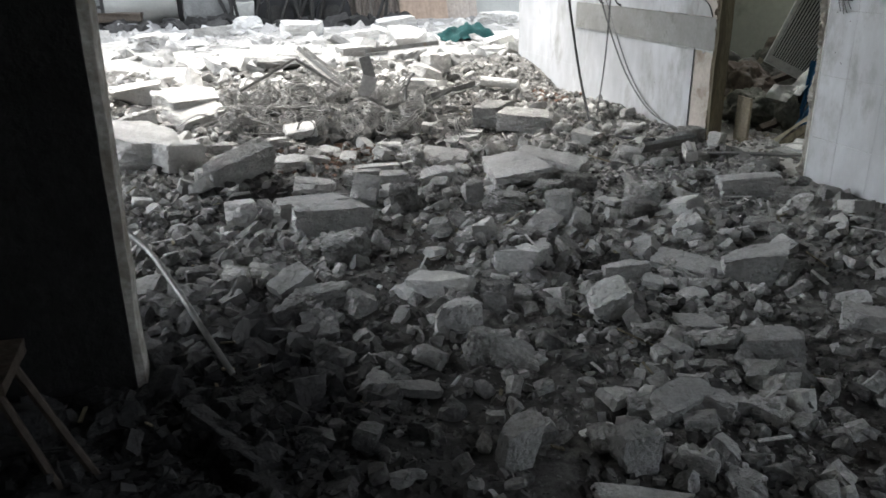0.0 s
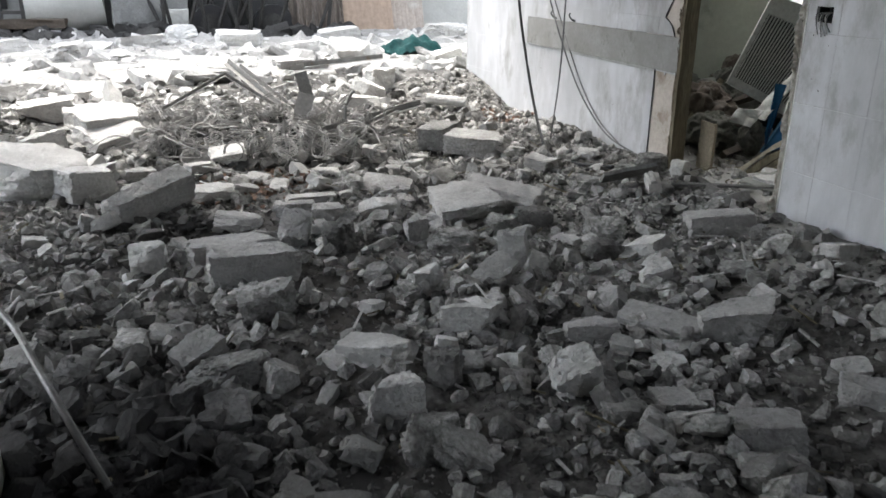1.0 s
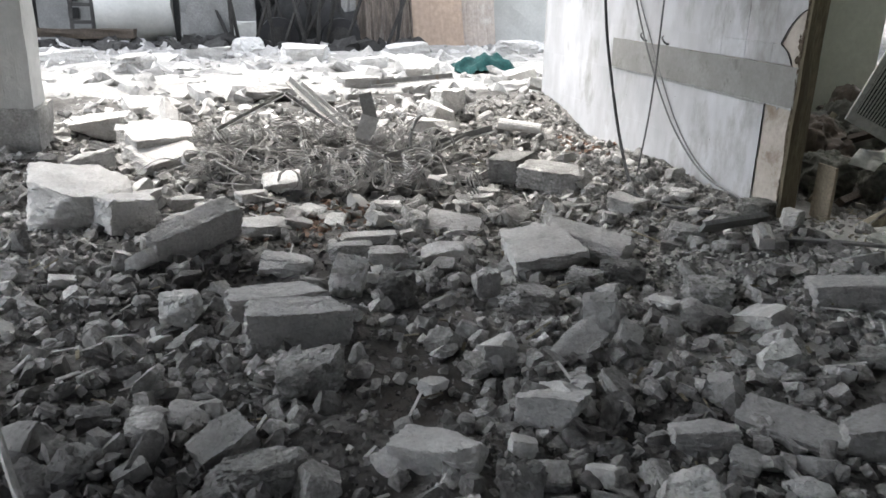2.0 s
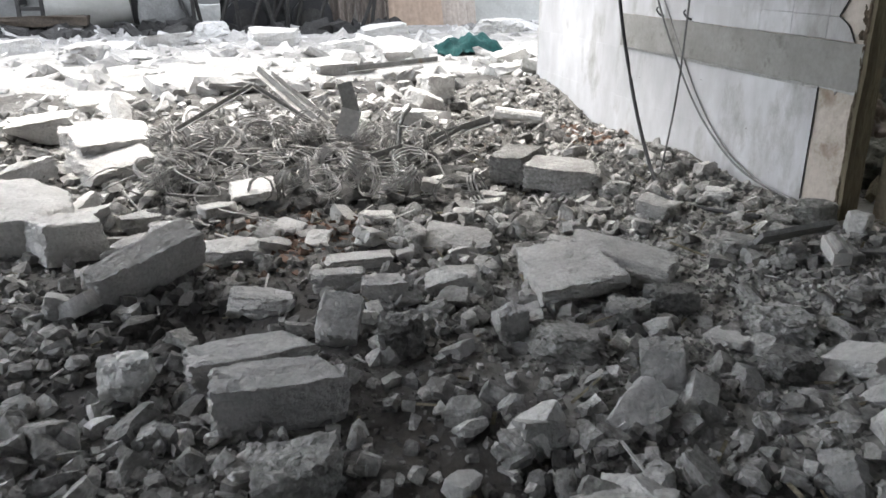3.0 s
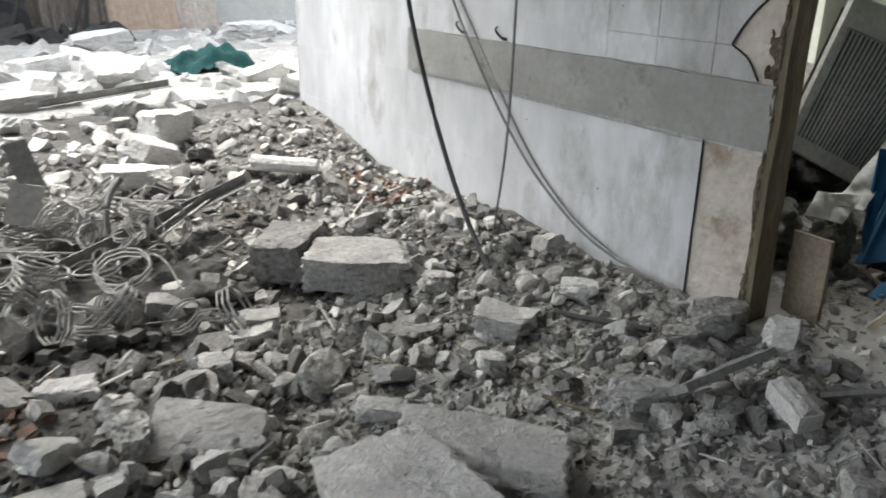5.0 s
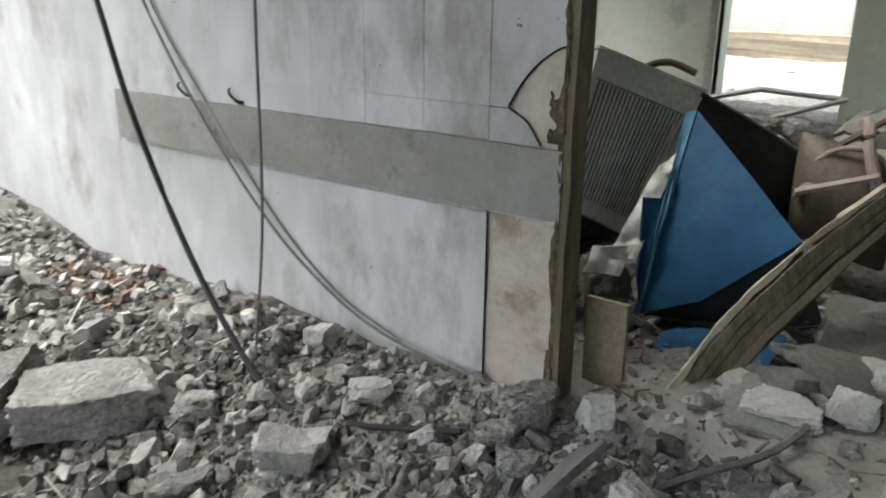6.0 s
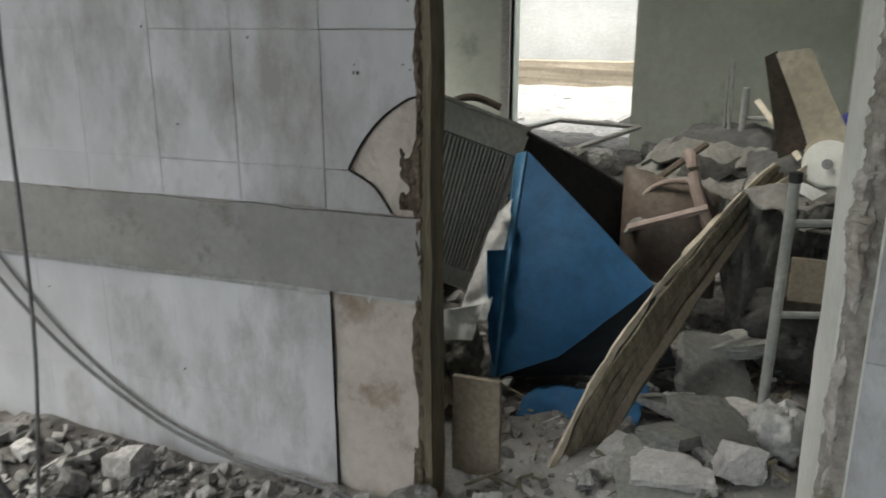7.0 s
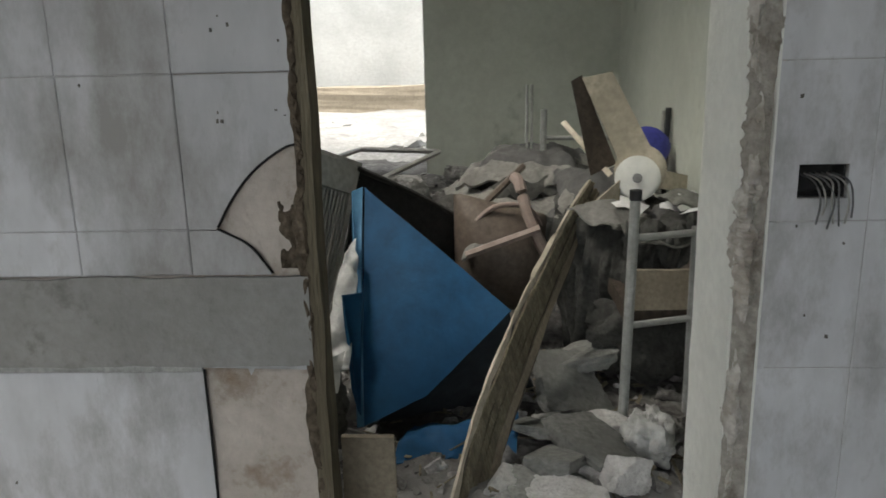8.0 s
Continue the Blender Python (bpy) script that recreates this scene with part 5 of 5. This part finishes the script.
for i in range(46):
    x, y, a = r3.uniform(0.3, 2.1), r3.uniform(5.5, 6.8), r3.uniform(0, math.tau)
    l = r3.uniform(0.2, 0.6)
    z = ground_z(x, y) + r3.uniform(0.03, 0.12)
    part("wire", tube([(x, y, z), (x + l * 0.5 * math.cos(a), y + l * 0.5 * math.sin(a), z + r3.uniform(0, 0.09)), (x + l * math.cos(a + 0.4), y + l * math.sin(a + 0.4), z + r3.uniform(-0.03, 0.05))], 0.0045, 5), M_WIRE, mt)


def angle_bar(name, label, pts, w, material, category="bar"):
    ob = thing(name, label, category)
    for a, b in zip(pts, pts[1:]):
        a, b = Vector(a), Vector(b)
        d = (b - a).normalized()
        s = d.cross(Vector((0, 0, 1))).normalized()
        u = s.cross(d)
        for o, p in ((s, u), (u, s)):
            bm = bmesh.new()
            q = [a, a + o * w, a + o * w + p * 0.005, a + p * 0.005]
            e = [v + (b - a) for v in q]
            vs = [bm.verts.new(v) for v in q + e]
            for f_ in ((0, 1, 2, 3), (7, 6, 5, 4), (0, 4, 5, 1), (1, 5, 6, 2), (2, 6, 7, 3), (3, 7, 4, 0)):
                bm.faces.new([vs[i_] for i_ in f_])
            bmesh.ops.recalc_face_normals(bm, faces=bm.faces[:])
            part("flange", bm, material, ob)
    return ob


angle_bar("steel_angle_bar", "bent steel angle frame standing in rubble", [(0.42, 6.75, 0.28), (1.0, 6.95, 0.56), (1.42, 6.8, 0.28)], 0.03, M_WIRE)
angle_bar("steel_angle_bar", "pale steel angle bar leaning on rubble", [(1.05, 7.3, 0.62), (1.42, 6.85, 0.3)], 0.05, M_PALE)
angle_bar("steel_angle_bar", "pale steel angle bar leaning on rubble", [(1.15, 7.35, 0.58), (1.5, 6.95, 0.3)], 0.04, M_PALE)
bq = thing("burnt_quilt", "burnt dark grey quilt lying crumpled on rubble", "quilt")


def crumpled(u, v):
    a, b = 2 * u - 1, 2 * v - 1
    rag = 1 + 0.18 * noise.noise(Vector((a * 2.3, b * 2.3, 5))) + 0.08 * noise.noise(Vector((a * 9, b * 9, 5)))
    x, y = 1.45 + 0.85 * a * rag, 5.82 + 0.3 * b * rag + 0.1 * a
    p = Vector((x * 6, y * 6, 81))
    return (x, y, ground_z(x, y) + 0.05 + 0.05 * noise.noise(p) + 0.05 * (0.35 - abs(noise.noise(p * 1.7))) + 0.015 * noise.noise(p * 5) - 0.05 * max(abs(a), abs(b)) ** 6)


part("fabric", sheet(110, 60, crumpled, 0.008), M_ASHCLOTH, bq, "", 60)
angle_bar("steel_strip", "grey steel strip lying over the springs", [(1.62, 5.95, 0.24), (2.55, 6.5, 0.33)], 0.05, M_SLATE)
angle_bar("steel_strip", "thin pale steel strip on rubble", [(1.85, 6.0, 0.22), (2.3, 6.35, 0.32)], 0.03, M_STEEL)
angle_bar("steel_strip", "dark steel strip on rubble", [(1.9, 8.6, 0.42), (2.8, 8.8, 0.47)], 0.05, M_STEEL)
hp = thing("bent_hose", "dark bent hose sticking up from rubble", "hose")
part("hose", tube([(1.83, 6.1, 0.25), (1.84, 6.15, 0.38), (1.88, 6.2, 0.46), (1.93, 6.24, 0.5)], 0.014, 7), M_SLATE, hp)
bs = thing("standing_tile", "grey broken tile standing upright in rubble", "tile", pose(1.58, 6.5, 0.38, 70, 14, -10))
part("tile", rough_box(-0.07, -0.1, -0.012, 0.07, 0.08, 0.012, 5, 0.008, 91), M_FAR, bs)
bs2 = thing("standing_tile", "dark burnt strip of tile standing upright", "tile", pose(1.62, 6.72, 0.48, 80, -14, -5))
part("tile", rough_box(-0.05, -0.12, -0.012, 0.05, 0.12, 0.012, 5, 0.005, 93), M_SLATE, bs2)
joined("brick_crumbs", [(r3.gauss(1.0, 0.2), r3.gauss(5.1, 0.16), r3.uniform(0.01, 0.05)) for _ in range(620)] + [(r3.gauss(3.3, 0.12), r3.gauss(6.5, 0.14), r3.uniform(0.01, 0.05)) for _ in range(200)], P1, M_BRICK, "crumbled reddish brick bits", "brick crumbs", seed=12)

tc = thing("teal_cloth", "crumpled teal cloth on bright rubble", "cloth")
part("fabric", quad_sheet((3.1, 9.75, 0.42), (3.95, 9.9, 0.42), (3.9, 10.35, 0.45), (3.15, 10.3, 0.45), 30, 20, 0.16, 0.01, 61, 0.1), M_TEAL, tc, "", 70)
tl = thing("clay_pipe", "short pale pipe piece in rubble by the wall", "pipe")
part("pipe", tube([(2.75, 6.95, 0.31), (3.05, 6.75, 0.29)], 0.045, 10), M_PALE, tl)

# more blocks in the open
flat(-0.1, 7.9, 0.4, 0.3, 0.12, 20); slab(0.02, 6.95, 0.5, 0.3, 0.13, 10); slab(0.1, 7.35, 0.1, 0.32, 0.16, 20, tilt=(38, 10))
slab(-0.35, 7.2, 0.45, 0.3, 0.16, -10); flat(0.1, 6.35, 0.45, 0.35, 0.12, 25, tilt=(12, -10)); chunk(-0.35, 6.2, 0.4, 0.16, 0.14, 60)
slab(2.3, 7.3, 0.3, 0.2, 0.17, 30, tilt=(15, 20)); slab(2.15, 7.05, 0.32, 0.2, 0.12, -10); chunk(2.5, 7.7, 0.3, 0.25, 0.2, 15)
slab(2.6, 9.6, 0.45, 0.3, 0.25, 10, tilt=(25, 0)); flat(1.9, 8.9, 0.5, 0.3, 0.15, 10); slab(3.7, 9.3, 0.35, 0.2, 0.18, 5)
slab(1.5, 11.6, 0.6, 0.4, 0.24, 5); slab(3.0, 12.3, 0.6, 0.5, 0.24, -5); slab(0.2, 11.9, 0.6, 0.4, 0.2, 12); slab(-1.4, 11.2, 0.7, 0.4, 0.2, 3)
chunk(0.7, 12.9, 0.4, 0.4, 0.24, 40); slab(-2.6, 9.8, 0.9, 0.5, 0.22, 8); chunk(4.6, 12.4, 0.6, 0.5, 0.26, 20); slab(2.2, 10.6, 0.5, 0.3, 0.18, 30); chunk(-0.6, 10.4, 0.5, 0.4, 0.2, 70)


# ---- far row behind the bright rubble ----
hut = thing("workshop_wall", "grey workshop wall with a dark arched opening", "building")
arch = [(-0.9 + 0.45 * math.cos(math.pi * i / 12), 0.3 + 0.85 * math.sin(math.pi * i / 12)) for i in range(13)]
outline = [(-2.4, 0.2), (-1.35, 0.2)] + arch[::-1] + [(-0.1, 0.3), (-0.1, 3.0), (-2.4, 3.0)]
bm = prism(outline, 0, 0.3)
bmesh.ops.transform(bm, matrix=Matrix(((0, 1, 0, 0), (1, 0, 0, 14.4), (0, 0, 1, 0), (0, 0, 0, 1))), verts=bm.verts[:])
bmesh.ops.recalc_face_normals(bm, faces=bm.faces[:])
part("wall", bm, M_SLATE, hut)
# solid near-black boxes stand in for the shade inside openings
for z in (0.75, 1.0, 1.25, 1.5):
    part("vent_block", box(-1.95, 14.36, z, -1.8, 14.395, z + 0.16), M_BLACK, hut)
part("window_gap", box(-1.2, 14.37, 1.3, -1.02, 14.395, 1.6), M_BLACK, hut)
bench = thing("fallen_beam", "long dark beam lying on bright rubble", "beam")
part("beam", rough_box(-3.2, 13.4, 0.52, -0.9, 13.6, 0.64, 6, 0.03, 95), M_DARKWOOD, bench)
tank = thing("water_tank", "grey dented sheet-metal tank", "tank")
bm = bmesh.new()
bmesh.ops.create_cone(bm, cap_ends=True, segments=26, radius1=0.62, radius2=0.5, depth=1.1)
for v in bm.verts:
    v.co += noise.noise_vector(v.co * 2) * 0.06
bmesh.ops.transform(bm, matrix=pose(-0.95, 14.3, 0.95, 0, 90, 4), verts=bm.verts[:])
part("shell", bm, M_PLASTER, tank, "", 40)
wr = thing("burnt_car", "burnt-out black car wreck behind rubble", "car")
def hull(u, v):
    a = v * math.pi
    prof = 0.55 + 0.45 * math.sin(math.pi * min(1, max(0, (u - 0.12) / 0.76)))
    return (0.95 + 1.5 * u + 0.05 * noise.noise(Vector((u * 9, v * 9, 2))), 14.1 - 0.6 * math.cos(a) + 0.06 * noise.noise(Vector((u * 7, v * 7, 5))), 0.3 + 1.15 * math.sin(a) * prof + 0.06 * noise.noise(Vector((u * 8, v * 8, 9))))
part("body", sheet(26, 18, hull, 0.02), M_BLACK, wr, "", 50)
for x in (1.2, 2.15):
    bm = bmesh.new()
    bmesh.ops.create_cone(bm, cap_ends=True, segments=20, radius1=0.3, radius2=0.3, depth=0.2)
    bmesh.ops.transform(bm, matrix=pose(x, 13.48, 0.55, 90, 0, 0), verts=bm.verts[:])
    wheel_ = part("wheel", bm, M_CABLE, wr, "", 40)
    part("rim", tube([(x, 13.36, 0.55), (x, 13.372, 0.55)], 0.17, 16), M_CHAR, wheel_, "burnt rim")
for i, (x, w, h, lean, roll_, m_) in enumerate(((2.15, 0.06, 2.3, -12, 9, M_STONE), (2.27, 0.05, 2.2, -15, -6, M_DARKWOOD), (2.38, 0.07, 2.4, -10, 5, M_STONE))):
    bd = thing("leaning_plank", "weathered grey plank leaning on the far row", "plank", group="planks by the far row")
    part("plank", rough_box(-w, -0.015, 0, w, 0.015, h, 3, 0.006, 100 + i), m_, bd)
    bd.matrix_world = pose(x, 13.9 + 0.05 * i, 0.3, lean, roll_, 0)


def leaning_sheet(name, label, category, x0, x1, y, h, lean, wave, seed, material, edge_wave=0.0):
    """A tall sheet leaning back, buckled, with an uneven lower edge."""
    ob = thing(name, label, category)
    def f(u, v):
        z = h * v
        e = edge_wave * noise.noise(Vector((u * 5, seed, 0))) * (1 - v)
        k = wave * noise.noise(Vector((u * 9, v * 0.8, seed))) + wave * 0.4 * noise.noise(Vector((u * 23, v * 2, seed)))
        return (x0 + (x1 - x0) * u + 0.05 * noise.noise(Vector((v * 2, u, seed))) - 0.12 * v, y + lean * v + k, 0.3 + e + z)
    part("sheet", sheet(60, 16, f, 0.018), material, ob, "", 60)


leaning_sheet("hanging_sheet", "ragged brown-grey sheet hanging in folds", "sheet", 2.5, 3.4, 13.9, 2.6, 0.35, 0.14, 3, M_RAGGED, 0.25)
leaning_sheet("plywood_sheet", "tan plywood sheet leaning, stained", "plywood", 3.43, 4.3, 13.95, 2.5, 0.3, 0.015, 8, M_PINK)
leaning_sheet("plywood_sheet", "pale pinkish plywood sheet leaning, stained", "plywood", 4.33, 4.9, 14.1, 2.5, 0.25, 0.015, 12, M_PLYPALE)
fence_ = thing("yard_wall", "pale plastered yard wall behind the rubble", "wall", kind="structure")
part("wall", rough_box(4.9, 14.8, 0.2, 9.5, 15.0, 3.4, 10, 0.02, 97), M_PLASTER, fence_)
ld = thing("steel_rack", "dark steel ladder rack beside the tank", "rack")
for x in (-1.8, -1.5):
    part("upright", box(x - 0.025, 13.75, 0.3, x + 0.025, 13.8, 2.4), M_CHAR, ld)
for z in (0.7, 0.95, 1.2, 1.45, 1.7):
    part("rung", box(-1.774, 13.755, z, -1.526, 13.795, z + 0.05), M_CHAR, ld)
gb = thing("metal_container", "dented grey sheet-metal container", "container")
part("body", rough_box(-0.25, 13.75, 0.3, 0.85, 14.3, 1.9, 10, 0.035, 113), M_SLATE, gb)
part("rim", rough_box(-0.28, 13.72, 1.9, 0.88, 14.33, 1.97, 6, 0.015, 114), M_STEEL, gb)
sbx = thing("small_crate", "small pale crate among far debris", "crate")
part("body", rough_box(0.52, 13.35, 0.4, 0.86, 13.6, 0.78, 6, 0.02, 115), M_PLASTER, sbx)

r5 = random.Random(77)
joined("dark_debris", [(r5.uniform(-3, 3.4), r5.uniform(12.9, 14.0), r5.uniform(0.08, 0.42)) for _ in range(190)], P4, M_CHAR, "charred dark debris before the far row", "debris", seed=15)
for i in range(26):
    x, y = r5.uniform(0.2, 3.2), r5.uniform(13.2, 13.9)
    rb = thing("charred_beam", "charred thin beam sticking out of debris", "beam", group="charred beams")
    part("beam", tube([(x, y, 0.4), (x + r5.uniform(-0.5, 0.5), y + r5.uniform(-0.2, 0.3), r5.uniform(1.1, 1.9))], 0.03, 5), M_CHAR, rb)
